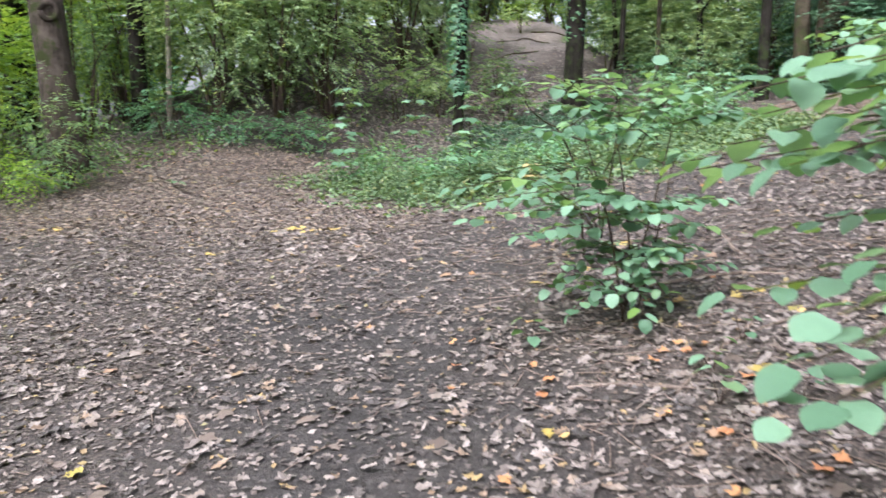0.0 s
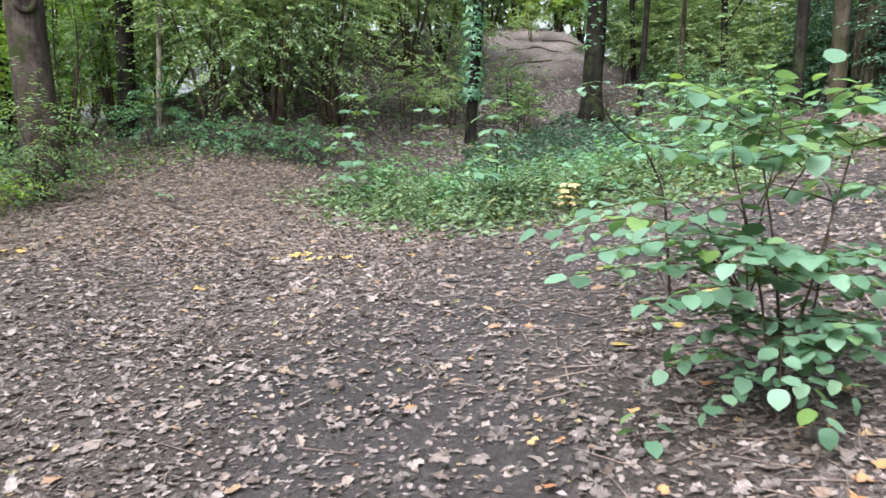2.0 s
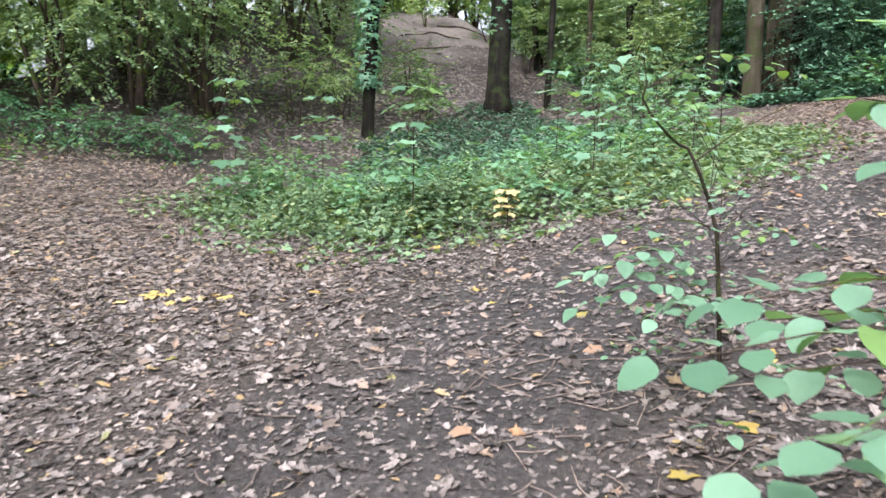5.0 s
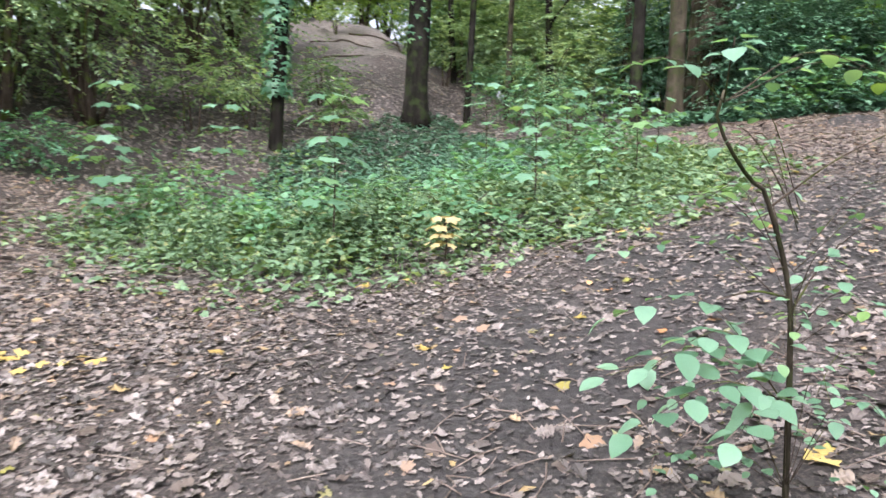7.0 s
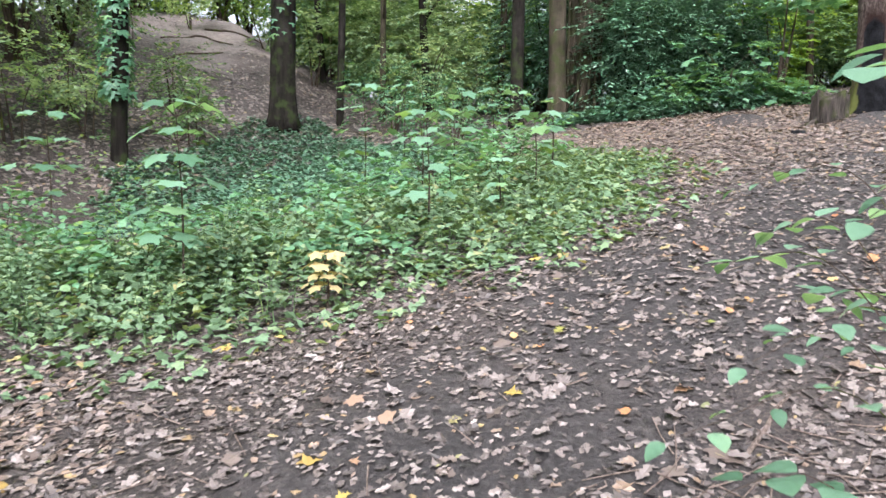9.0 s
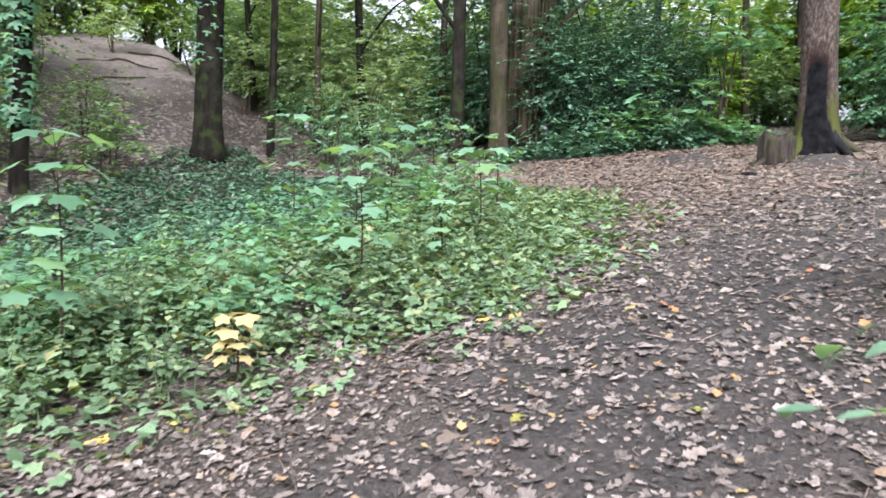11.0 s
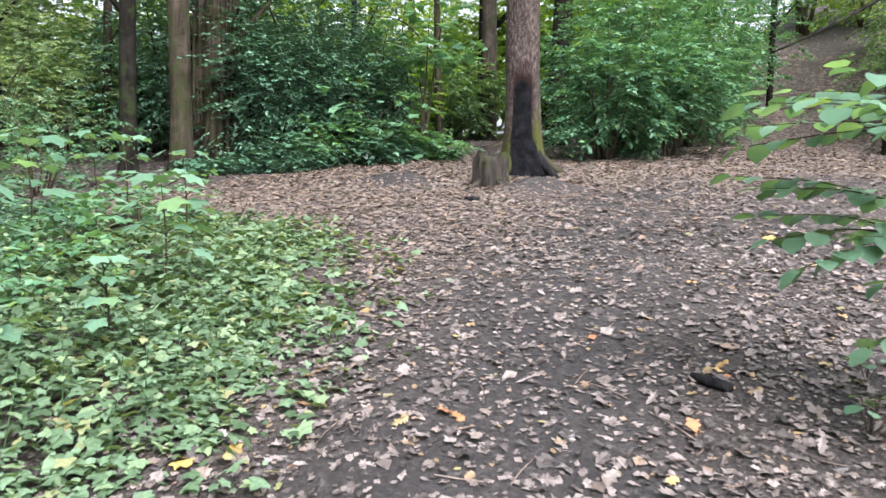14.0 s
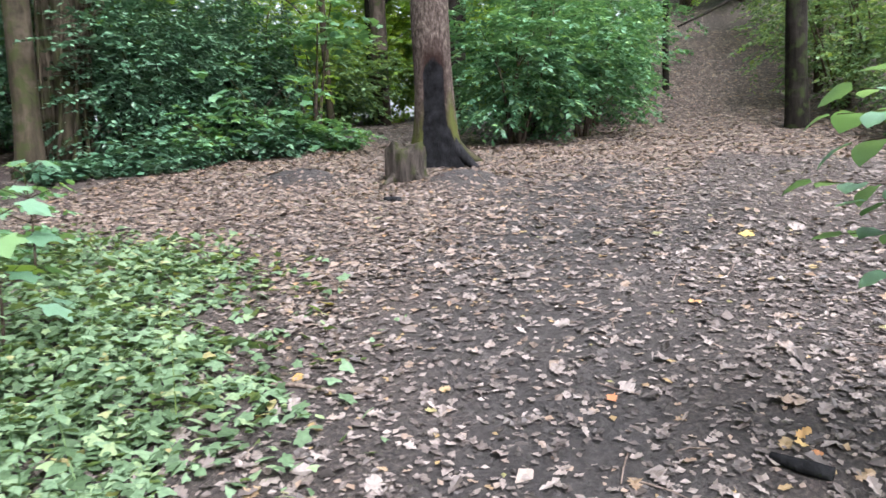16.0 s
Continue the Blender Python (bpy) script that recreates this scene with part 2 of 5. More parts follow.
STUMPWOOD = bark_material("weathered_stump", (0.008, 0.007, 0.006), (0.06, 0.05, 0.044), 0.4, (0.028, 0.032, 0.012), scale=22)


def burnt_material():
    """Reddish pine-like bark, mossy at the foot, with one charred black face."""
    m, nt, n, l, bsdf = nodes_of("scorched_bark")
    fur = tex_noise(nt, 30, 6, (1, 1, 0.4), 0.7)
    r = ramp(nt, ((0.34, (0.016, 0.0125, 0.0105)), (0.5, (0.055, 0.043, 0.037)), (0.66, (0.125, 0.102, 0.090))))
    l.new(fur.outputs["Fac"], r.inputs["Fac"])
    am, ac, ar = (n.new("ShaderNodeAttribute") for _ in range(3))
    am.attribute_name, ac.attribute_name, ar.attribute_name = "moss", "char", "scorch"
    edge = tex_noise(nt, 9, 5)

    def worn(att, lo, hi):
        s = n.new("ShaderNodeMath")
        s.operation = "ADD"
        w = n.new("ShaderNodeMath")
        w.operation = "MULTIPLY_ADD"
        l.new(edge.outputs["Fac"], w.inputs[0])
        w.inputs[1].default_value, w.inputs[2].default_value = 0.5, -0.25
        l.new(att.outputs["Fac"], s.inputs[0])
        l.new(w.outputs[0], s.inputs[1])
        q = ramp(nt, ((lo, (0, 0, 0)), (hi, (1, 1, 1))))
        l.new(s.outputs[0], q.inputs["Fac"])
        return q.outputs["Color"]
    col = mixed(nt, r.outputs["Color"], (0.055, 0.062, 0.018), worn(am, 0.5, 0.8))
    col = mixed(nt, col, (0.018, 0.010, 0.009), worn(ar, 0.35, 1.0))
    soot = ramp(nt, ((0.4, (0.003, 0.003, 0.0035)), (0.75, (0.014, 0.014, 0.016))))
    l.new(edge.outputs["Fac"], soot.inputs["Fac"])
    col = mixed(nt, col, soot.outputs["Color"], worn(ac, 0.42, 0.58))
    l.new(col, bsdf.inputs["Base Color"])
    bsdf.inputs["Roughness"].default_value = 0.95
    bsdf.inputs["Specular IOR Level"].default_value = 0.06
    bumped(nt, bsdf, fur.outputs["Fac"], 0.9, 0.03)
    return m


BURNT = burnt_material()


# ---- mesh helpers ----
def np_mesh(name, verts, faces, mat, flat=True):
    """A mesh from arrays; faces all have the same count of corners."""
    me = bpy.data.meshes.new(name)
    verts, faces = np.ascontiguousarray(verts, np.float32), np.ascontiguousarray(faces, np.int32)
    k = faces.shape[1]
    me.vertices.add(len(verts))
    me.vertices.foreach_set("co", verts.ravel())
    me.loops.add(faces.size)
    me.loops.foreach_set("vertex_index", faces.ravel())
    me.polygons.add(len(faces))
    me.polygons.foreach_set("loop_start", np.arange(0, faces.size, k, dtype=np.int32))
    me.update(calc_edges=True)
    me.polygons.foreach_set("use_smooth", np.full(len(faces), not flat))
    me.materials.append(mat)
    return me


def part(name, me, parent, label=""):
    ob = new(name, me)
    ob.parent = parent
    return tagged(ob, label) if label else ob


def thing(name, at, label, category, group="", kind=""):
    ob = new(name)
    ob.location = at
    return tagged(ob, label, category, group, kind)


def unit(v):
    v = np.asarray(v, float)
    return v / np.maximum(np.linalg.norm(v, axis=-1, keepdims=True), 1e-9)


def spline(points, n):
    """A smooth line of n points through the given ones."""
    p = np.asarray(points, float)
    if len(p) < 3:
        return p[0] + np.linspace(0, 1, n)[:, None] * (p[-1] - p[0])
    s = np.concatenate([[0], np.cumsum(np.linalg.norm(np.diff(p, axis=0), axis=1))])
    q = np.concatenate([[2 * p[0] - p[1]], p, [2 * p[-1] - p[-2]]])
    out = []
    for v in np.linspace(0, s[-1], n):
        i = min(max(int(np.searchsorted(s, v) - 1), 0), len(p) - 2)
        t = (v - s[i]) / (s[i + 1] - s[i])
        a, b, c, d = q[i:i + 4]
        out.append(0.5 * (2 * b + (c - a) * t + (2 * a - 5 * b + 4 * c - d) * t * t + (3 * b - a - 3 * c + d) * t ** 3))
    return np.array(out)


def tube(points, radii, sides=8, rough=0.0, flare=0.0, roots=0, seed=0):
    """A closed tapering tube along points; flare spreads its foot into root ridges."""
    p = np.asarray(points, float)
    n = len(p)
    rad = np.interp(np.linspace(0, 1, n), np.linspace(0, 1, len(radii)), radii)
    t = unit(np.gradient(p, axis=0))
    ref = np.array([0.0, 1.0, 0.0]) if abs(t[0][1]) < 0.8 else np.array([1.0, 0.0, 0.0])
    u = unit(np.cross(t, ref))
    w = np.cross(t, u)
    a = np.linspace(0, 2 * np.pi, sides, endpoint=False)
    r = np.repeat(rad[:, None], sides, 1)
    h = np.linalg.norm(p - p[0], axis=1)[:, None]
    if flare:
        ridge = 1 + 0.55 * np.maximum(np.cos(a * roots + seed), 0)[None, :] if roots else 1
        r = r * (1 + flare * ridge * np.exp(-h / (1.4 * rad[0])))
    if rough:
        r = r * (1 + rough * (np.sin(3 * a + seed + h * 1.9) + 0.6 * np.sin(5 * a - h * 3.3 + 2 * seed) + 0.5 * np.sin(h * 5 + 2 * a)) / 1.5)
    v = p[:, None] + r[..., None] * (np.cos(a)[None, :, None] * u[:, None] + np.sin(a)[None, :, None] * w[:, None])
    v = np.concatenate([v.reshape(-1, 3), p[:1], p[-1:]])
    i = np.arange(n - 1)[:, None] * sides
    j = np.arange(sides)[None]
    k = (j + 1) % sides
    f = np.stack([i + j, i + k, i + sides + k, i + sides + j], -1).reshape(-1, 4)
    tri = np.concatenate([f[:, [0, 1, 2]], f[:, [0, 2, 3]]])
    c0, c1 = n * sides, n * sides + 1
    j, k, e = j[0], k[0], (n - 1) * sides
    caps = np.concatenate([np.stack([j * 0 + c0, k, j], -1), np.stack([j * 0 + c1, e + j, e + k], -1)])
    return v, np.concatenate([tri, caps])


def joined(pieces):
    vs, fs, off = [], [], 0
    for v, f in pieces:
        vs.append(v)
        fs.append(f + off)
        off += len(v)
    return np.concatenate(vs), np.concatenate(fs)


# Leaf blades: base at the origin, tip along +y, upper side +z; unit length.
def blade(outline, fold=0.12, droop=0.12):
    """A leaf from its half outline (y, half width): a folded, drooping blade of triangles."""
    y, w = np.array(outline).T
    z = -droop * y * y
    mid = np.stack([0 * y, y, z], -1)
    left, right = np.stack([-w, y, z + fold * w], -1), np.stack([w, y, z + fold * w], -1)
    v = np.concatenate([mid, left, right])
    n = len(y)
    f = []
    for i in range(n - 1):
        for s in (n, 2 * n):
            a, b, c, d = i, i + 1, s + i + 1, s + i
            quad = [(a, b, c), (a, c, d)]
            f += quad if s == n else [t[::-1] for t in quad]
    return v, np.array(f)


def lobed(tips, notch, droop=0.15, tip_wave=0.03):
    """A palmate leaf: a fan round its heart with pointed lobes (angle, reach) and notches between."""
    pts = [(0.0, 0.0)]
    for i, (a, r) in enumerate(tips):
        b = tips[i + 1][0] if i + 1 < len(tips) else None
        pts.append((a - 15, r * 0.8))
        pts.append((a, r))
        pts.append((a + 15, r * 0.8))
        if b is not None:
            pts.append((0.5 * (a + b), notch * min(r, tips[i + 1][1])))
    v = [(0, 0.0, 0)]
    for a, r in pts:
        t = math.radians(a)
        v.append((r * math.sin(t), 0.12 + 0.88 * r * math.cos(t), -droop * r * r + tip_wave * math.cos(3 * t)))
    v[0] = (0, 0.12, 0)
    v[1] = (0, 0.0, 0)
    n = len(v)
    f = [(0, i, i + 1) for i in range(1, n - 1)] + [(0, n - 1, 1)]
    return np.array(v, float), np.array(f)[:, ::-1]


OVATE = blade(((0, 0.02), (0.12, 0.26), (0.35, 0.42), (0.62, 0.38), (0.85, 0.2), (1.0, 0.01)), 0.16, 0.15)
ROUND = blade(((0, 0.03), (0.07, 0.30), (0.22, 0.45), (0.38, 0.47), (0.55, 0.49), (0.72, 0.40), (0.88, 0.24), (1.0, 0.02)), 0.12, 0.2)
ROUND[0][:, 2] += 0.035 * np.sin(17 * ROUND[0][:, 1]) * (np.abs(ROUND[0][:, 0]) > 0.05)
SLIM = blade(((0, 0.02), (0.3, 0.2), (0.65, 0.17), (1.0, 0.01)), 0.2, 0.2)
FAR = (np.array([(0, 0, 0), (0, 1, -0.12), (-0.33, 0.48, 0.05), (0.33, 0.48, 0.05)], float), np.array([(0, 1, 2), (0, 3, 1)]))
SMALL = blade(((0, 0.04), (0.45, 0.33), (1.0, 0.03)), 0.15, 0.12)
MAPLE = lobed(((-105, 0.55), (-52, 0.85), (0, 1.0), (52, 0.85), (105, 0.6)), 0.8)
TRIPLE = lobed(((-80, 0.8), (0, 1.0), (80, 0.8)), 0.35, 0.2)
THREE_LOBED = lobed(((-75, 0.75), (0, 1.0), (75, 0.75)), 0.72, 0.2)
COARSE = (np.array([(0, 0.38, 0.0), (0, 0, -0.03), (0.42, 0.22, -0.06), (0.34, 0.62, -0.02), (0.0, 1.0, -0.16), (-0.36, 0.6, -0.02), (-0.42, 0.2, -0.06)], float), np.array([(0, 1, 2), (0, 2, 3), (0, 3, 4), (0, 4, 5), (0, 5, 6), (0, 6, 1)]))


def oak_leaf(outline, skew, fold, droop, wave):
    """A fallen oak leaf: uneven lobes on either side of the rib, slightly wavy."""
    v, f = blade(outline, fold, droop)
    side = np.sign(v[:, 0])
    v[:, 1] += skew * (side < 0) * np.sin(np.pi * v[:, 1])
    v[:, 0] *= 1 + 0.18 * side
    v[:, 2] += wave * np.sin(11 * v[:, 1] + side) * np.abs(v[:, 0]) * 3
    return v, f


OAK = oak_leaf(((0, 0.012), (0.12, 0.04), (0.2, 0.20), (0.28, 0.10), (0.40, 0.30), (0.5, 0.14), (0.6, 0.36), (0.7, 0.16), (0.8, 0.29), (0.88, 0.15), (0.96, 0.15), (1.0, 0.03)), 0.06, 0.25, 0.1, 0.09)
OAK_WIDE = oak_leaf(((0, 0.012), (0.15, 0.08), (0.25, 0.29), (0.33, 0.19), (0.46, 0.42), (0.56, 0.26), (0.68, 0.44), (0.78, 0.22), (0.9, 0.26), (1.0, 0.04)), -0.07, 0.2, -0.16, 0.1)
TORN = oak_leaf(((0, 0.05), (0.2, 0.32), (0.35, 0.2), (0.6, 0.34), (0.72, 0.15), (0.88, 0.2)), 0.1, 0.22, -0.12, 0.05)
CURL = oak_leaf(((0, 0.02), (0.2, 0.16), (0.3, 0.12), (0.45, 0.27), (0.58, 0.15), (0.7, 0.24), (1.0, 0.02)), 0.08, 0.45, -0.2, 0.05)
FRAG = (np.array([(0, 0, 0), (0.1, 1, 0.02), (-0.3, 0.55, 0.1), (0.34, 0.4, 0.08)], float), np.array([(0, 1, 2), (0, 3, 1)]))


def leaves(shape, pos, way, up, size, width=1.0):
    """Many leaves of one shape: places, tip directions, upper sides and lengths."""
    tv, tf = shape
    n = len(pos)
    y = unit(way)
    x = unit(np.cross(y, up))
    z = np.cross(x, y)
    s = np.broadcast_to(np.asarray(size, float), (n,))[:, None, None]
    v = pos[:, None] + s * (width * tv[None, :, 0:1] * x[:, None] + tv[None, :, 1:2] * y[:, None] + tv[None, :, 2:3] * z[:, None])
    f = tf[None] + (np.arange(n) * len(tv))[:, None, None]
    return v.reshape(-1, 3), f.reshape(-1, 3)


def loose_ups(n, tilt, r=rng):
    return unit(np.stack([r.normal(0, tilt, n), r.normal(0, tilt, n), np.ones(n)], -1))


def sprays(centres, outward, count, length, size, shape, r=rng, droop=0.25, tilt=0.35):
    """Flat sprays of leaves, alternate along short twigs that start at centres and point outward."""
    n = len(centres)
    way = unit(outward + r.normal(0, 0.35, (n, 3)))
    way[:, 2] *= 0.45
    way = unit(way)
    side = unit(np.cross(way, np.array([0, 0, 1.0])))
    t = (np.arange(count) + 0.5) / count
    ln = length * r.uniform(0.6, 1.2, n)
    p = centres[:, None] + ln[:, None, None] * (t[None, :, None] * way[:, None])
    p[..., 2] -= droop * ln[:, None] * t[None] ** 2
    sgn = np.where(np.arange(count) % 2, 1.0, -1.0)[None, :, None]
    d = unit(0.55 * way[:, None] + sgn * side[:, None] + r.normal(0, 0.25, (n, count, 3)))
    d[..., 2] -= 0.2
    s = size * r.uniform(0.6, 1.15, (n, count))
    return leaves(shape, p.reshape(-1, 3), d.reshape(-1, 3), loose_ups(n * count, tilt, r), s.ravel())


def cloud(n, centre, radii, r, hollow=0.35, low=-1.0):
    """Points spread through an uneven, lumpy ellipsoid, and the ways outward."""
    d = unit(r.normal(0, 1, (n, 3)))
    d[:, 2] = np.maximum(d[:, 2], low)
    lump = 1 + 0.42 * np.sin(3.1 * d[:, 0] + 5 * d[:, 2] + centre[0]) * np.sin(4.3 * d[:, 1] + centre[1]) + 0.15 * np.sin(9 * d[:, 2] + 7 * d[:, 0])
    q = d * (hollow + (1 - hollow) * r.random(n) ** 0.6)[:, None] * lump[:, None]
    return np.asarray(centre) + q * np.asarray(radii), d


# ---- ground ----
def build_ground():
    def axis(lo, hi, fine_lo, fine_hi, step):
        inner = np.arange(fine_lo, fine_hi + 1e-6, step)
        out_hi = fine_hi + np.cumsum(step * 1.17 ** np.arange(1, 60))
        out_lo = fine_lo - np.cumsum(step * 1.17 ** np.arange(1, 60))
        return np.concatenate([out_lo[out_lo > lo][::-1], inner, out_hi[out_hi < hi]])
    xs, ys = axis(-260, 260, -7, 18, 0.11), axis(-260, 260, -1, 20, 0.11)
    gx, gy = np.meshgrid(xs, ys)
    v = np.stack([gx, gy, land(gx, gy)], -1).reshape(-1, 3)
    n, m = len(xs), len(ys)
    i = (np.arange(m - 1)[:, None] * n + np.arange(n - 1)[None]).ravel()
    me = np_mesh("ground", v, np.stack([i, i + 1, i + n + 1, i + n], -1), SOIL, False)
    td = track_distance(v[:, 0], v[:, 1])
    lit = np.clip(0.25 + 0.75 * smooth(0.35, 1.5, td + 0.35 * bump_noise(v[:, 0], v[:, 1], 0.7, 5)), 0, 1)
    for mx, my, r, h in MOUNDS:
        lit *= 1 - np.exp(-(((v[:, 0] - mx) ** 2 + (v[:, 1] - my) ** 2) / (r * r)) ** 2)
    sand = smooth(21.8, 23.6, v[:, 1] + 1.2 * bump_noise(v[:, 0], v[:, 1], 1.5)) * smooth(1.0, 2.6, v[:, 0] + bump_noise(v[:, 0], v[:, 1], 2, 4)) * smooth(6.2, 4.8, v[:, 0]) * smooth(40, 33, v[:, 1])
    for nm, val in (("litter", lit), ("sand", sand)):
        me.attributes.new(nm, "FLOAT", "POINT").data.foreach_set("value", val.astype(np.float32))
    return tagged(new("ground", me), "trodden dark woodland soil with leaf mould and a sandy bank", "ground", kind="structure")


GROUND = build_ground()


def litter(n, xr, yr, size, shapes, r, keep):
    """Fallen leaves lying on the soil, thinner on the trodden line."""
    x, y = r.uniform(*xr, n), r.uniform(*yr, n)
    ok = r.random(n) < keep(x, y)
    x, y = x[ok], y[ok]
    out, pick = [], r.integers(0, len(shapes), len(x))
    for k, shape in enumerate(shapes):
        q = pick == k
        c = int(q.sum())
        a = r.uniform(0, 2 * np.pi, c)
        lift = r.uniform(0.002, 0.012, c)
        pos = np.stack([x[q], y[q], land(x[q], y[q]) + lift], -1)
        sx, sy = slope(x[q], y[q])
        way = np.stack([np.cos(a), np.sin(a), sx * np.cos(a) + sy * np.sin(a) + r.normal(0.02, 0.09, c)], -1)
        up = loose_ups(c, 0.19, r)
        up[:, 0] -= sx
        up[:, 1] -= sy
        up[r.random(c) < 0.3] *= -1
        out.append(leaves(shape, pos, way, up, size * r.uniform(0.55, 1.25, c)))
    return joined(out)


def path_keep(x, y, floor_share=0.5, patch_share=0.8):
    td = track_distance(x, y)
    k = floor_share + (1 - floor_share) * smooth(0.3, 1.5, td + 0.45 * bump_noise(x, y, 0.6, 2))
    k = k * np.where(in_patch(x, y) > 0.1, patch_share, 1.0)
    for mx, my, rr, h in MOUNDS:
        k = k * (1 - 0.95 * np.exp(-(((x - mx) ** 2 + (y - my) ** 2) / (1.3 * rr * rr)) ** 2))
    return k


lr = np.random.default_rng(21)
LITTER = joined([
    litter(20000, (-4, 8), (0.4, 10.4), 0.075, (OAK, OAK_WIDE, CURL, OAK, OAK_WIDE, TORN), lr, path_keep),
    litter(26000, (-6, 12), (0.4, 13.5), 0.085, (FAR, SMALL, FAR), lr, lambda x, y: path_keep(x, y) * np.where((x > -4) & (x < 8) & (y < 10.4), 0.1, 1.0)),
    litter(125000, (-6, 12), (0.4, 13.5), 0.038, (FRAG, FRAG, FAR), lr, path_keep),
    litter(16000, (-3, 7), (0.6, 9.6), 0.045, (TORN, CURL, TORN), lr, lambda x, y: path_keep(x, y, 0.8)),
])
tagged(new("leaf_litter", np_mesh("leaf_litter", *LITTER, DEAD)), "dry brown oak leaves and scraps strewn over the soil", "leaf litter", kind="stuff")
DRIFT = joined([
    litter(46000, (4.5, 13), (8.6, 15.0), 0.068, (FAR, FRAG, FAR), lr, lambda x, y: path_keep(x, y, 0.3, 0.02) * smooth(0.0, 4.2, (x - 4.5) * 0.5 + (y - 8.6) * 0.8 + 0.8 * bump_noise(x, y, 0.9, 3))),
    litter(26000, (-7, 0), (7.2, 14.5), 0.068, (FAR, FRAG, FAR), lr, lambda x, y: path_keep(x, y, 0.25, 0.05) * smooth(7.2, 9.5, y) * smooth(-7, -5.5, x)),
    litter(30000, (12, 25), (6.0, 12.0), 0.080, (FAR, FRAG, FAR), lr, lambda x, y: 1.0 + 0 * x),
])
tagged(new("leaf_drift", np_mesh("leaf_drift", *DRIFT, TAN)), "tan carpet of dry leaves round the clearing's edge", "leaf litter", kind="stuff")
FAR_LITTER = joined([
    litter(70000, (-14, 28), (10.0, 31), 0.09, (FRAG, FRAG, FAR), lr, lambda x, y: np.where((y > 13.5) | (x > 12) | (x < -6), 1.0, 0.0) * (1 - smooth(0.5, 2.0, x) * smooth(6.2, 4.8, x) * smooth(21.5, 23.5, y) * 0.6)),
    litter(12000, (12, 28), (-2.0, 13.5), 0.09, (FAR, FRAG), lr, lambda x, y: 1.0 + 0 * x),
    litter(9000, (-16, -6), (-2.0, 13.5), 0.10, (FAR, FRAG), lr, lambda x, y: 1.0 + 0 * x),
    litter(16000, (-3, 7), (16.0, 24.0), 0.10, (FAR, FRAG), lr, lambda x, y: 0.9 - 0.8 * smooth(0.5, 2.0, x) * smooth(21.5, 23.5, y)),
    litter(8000, (-6, 12), (-8.0, 0.4), 0.09, (FAR, FRAG), lr, path_keep),
])
tagged(new("bank_leaf_litter", np_mesh("bank_leaf_litter", *FAR_LITTER, DEAD)), "brown fallen leaves on the wooded bank", "leaf litter", kind="stuff")


# ---- bed of low plants ----
def build_bed():
    r = np.random.default_rng(5)
    n = 115000
    x, y = r.uniform(-2.6, 6.5, n), r.uniform(8.9, 15.8, n)
    d = in_patch(x, y) + 0.22 * bump_noise(x, y, 0.5, 6)
    ok = (d > -0.55) & (r.random(n) < 0.14 * smooth(-0.55, 0.0, d) + 0.86 * smooth(0.0, 1.1 - 0.65 * smooth(1.5, 3.0, x), d + 0.2 * bump_noise(x, y, 0.35, 4))) & (r.random(n) < 0.7 + 0.4 * bump_noise(x, y, 0.8, 1) + 0.45 * bump_noise(x, y, 0.22, 7))
    x, y, d = x[ok], y[ok], d[ok]
    tall = 0.05 + 0.26 * smooth(0.2, 1.6, d) * (0.5 + 0.5 * smooth(4.5, 1.5, x)) + 0.05 * bump_noise(x, y, 0.6, 9)
    z = land(x, y) + np.maximum(0.03, tall * r.uniform(0.25, 1.0, len(x)))
    a = r.uniform(0, 2 * np.pi, len(x))
    pos, way = np.stack([x, y, z], -1), np.stack([np.cos(a), np.sin(a), r.normal(-0.15, 0.2, len(x))], -1)
    up, size = loose_ups(len(x), 0.45, r), r.uniform(0.028, 0.064, len(x))
    k = r.integers(0, 3, len(x))
    return joined([leaves(s, pos[k == i], way[k == i], up[k == i], size[k == i] * f) for i, (s, f) in enumerate(((MAPLE, 1.15), (COARSE, 0.8), (THREE_LOBED, 1.15)))])


tagged(new("ground_cover", np_mesh("ground_cover", *build_bed(), HERB)), "bright green low nettles, brambles and herbs beside the path", "ground cover", kind="stuff")


def build_nettles():
    """Upright leafy stalks standing in the bed."""
    r = np.random.default_rng(15)
    parts_, stalks = [], []
    x, y = r.uniform(-2.0, 4.6, 900), r.uniform(9.6, 15.4, 900)
    ok = (in_patch(x, y) > 0.35) & (r.random(900) < 0.30 + 0.5 * (x < 1.8))
    for px, py in zip(x[ok], y[ok]):
        h = r.uniform(0.25, 0.6) + 0.3 * float(smooth(11.5, 13.5, py))
        base = np.array([px, py, gz(px, py)])
        lean = r.normal(0, 0.12, 2)
        top = base + (lean[0] * h, lean[1] * h, h)
        stalks.append(tube(np.array([base - (0, 0, 0.02), 0.5 * (base + top) + r.normal(0, 0.01, 3), top]), (0.004, 0.002), 4))
        tiers = int(h / 0.055)
        t = np.repeat(np.linspace(0.3, 1, tiers), 2)
        a = np.repeat(np.arange(tiers) * 1.57 + r.uniform(0, 3), 2) + np.tile([0, np.pi], tiers)
        pos = base + t[:, None] * (top - base)
        way = np.stack([np.cos(a), np.sin(a), np.full(len(a), -0.25)], -1)
        parts_.append(leaves(COARSE, pos, way, loose_ups(len(a), 0.2, r), 0.07 * (1.15 - 0.5 * t) * r.uniform(0.8, 1.2), 0.9))
    return joined(parts_), joined(stalks)


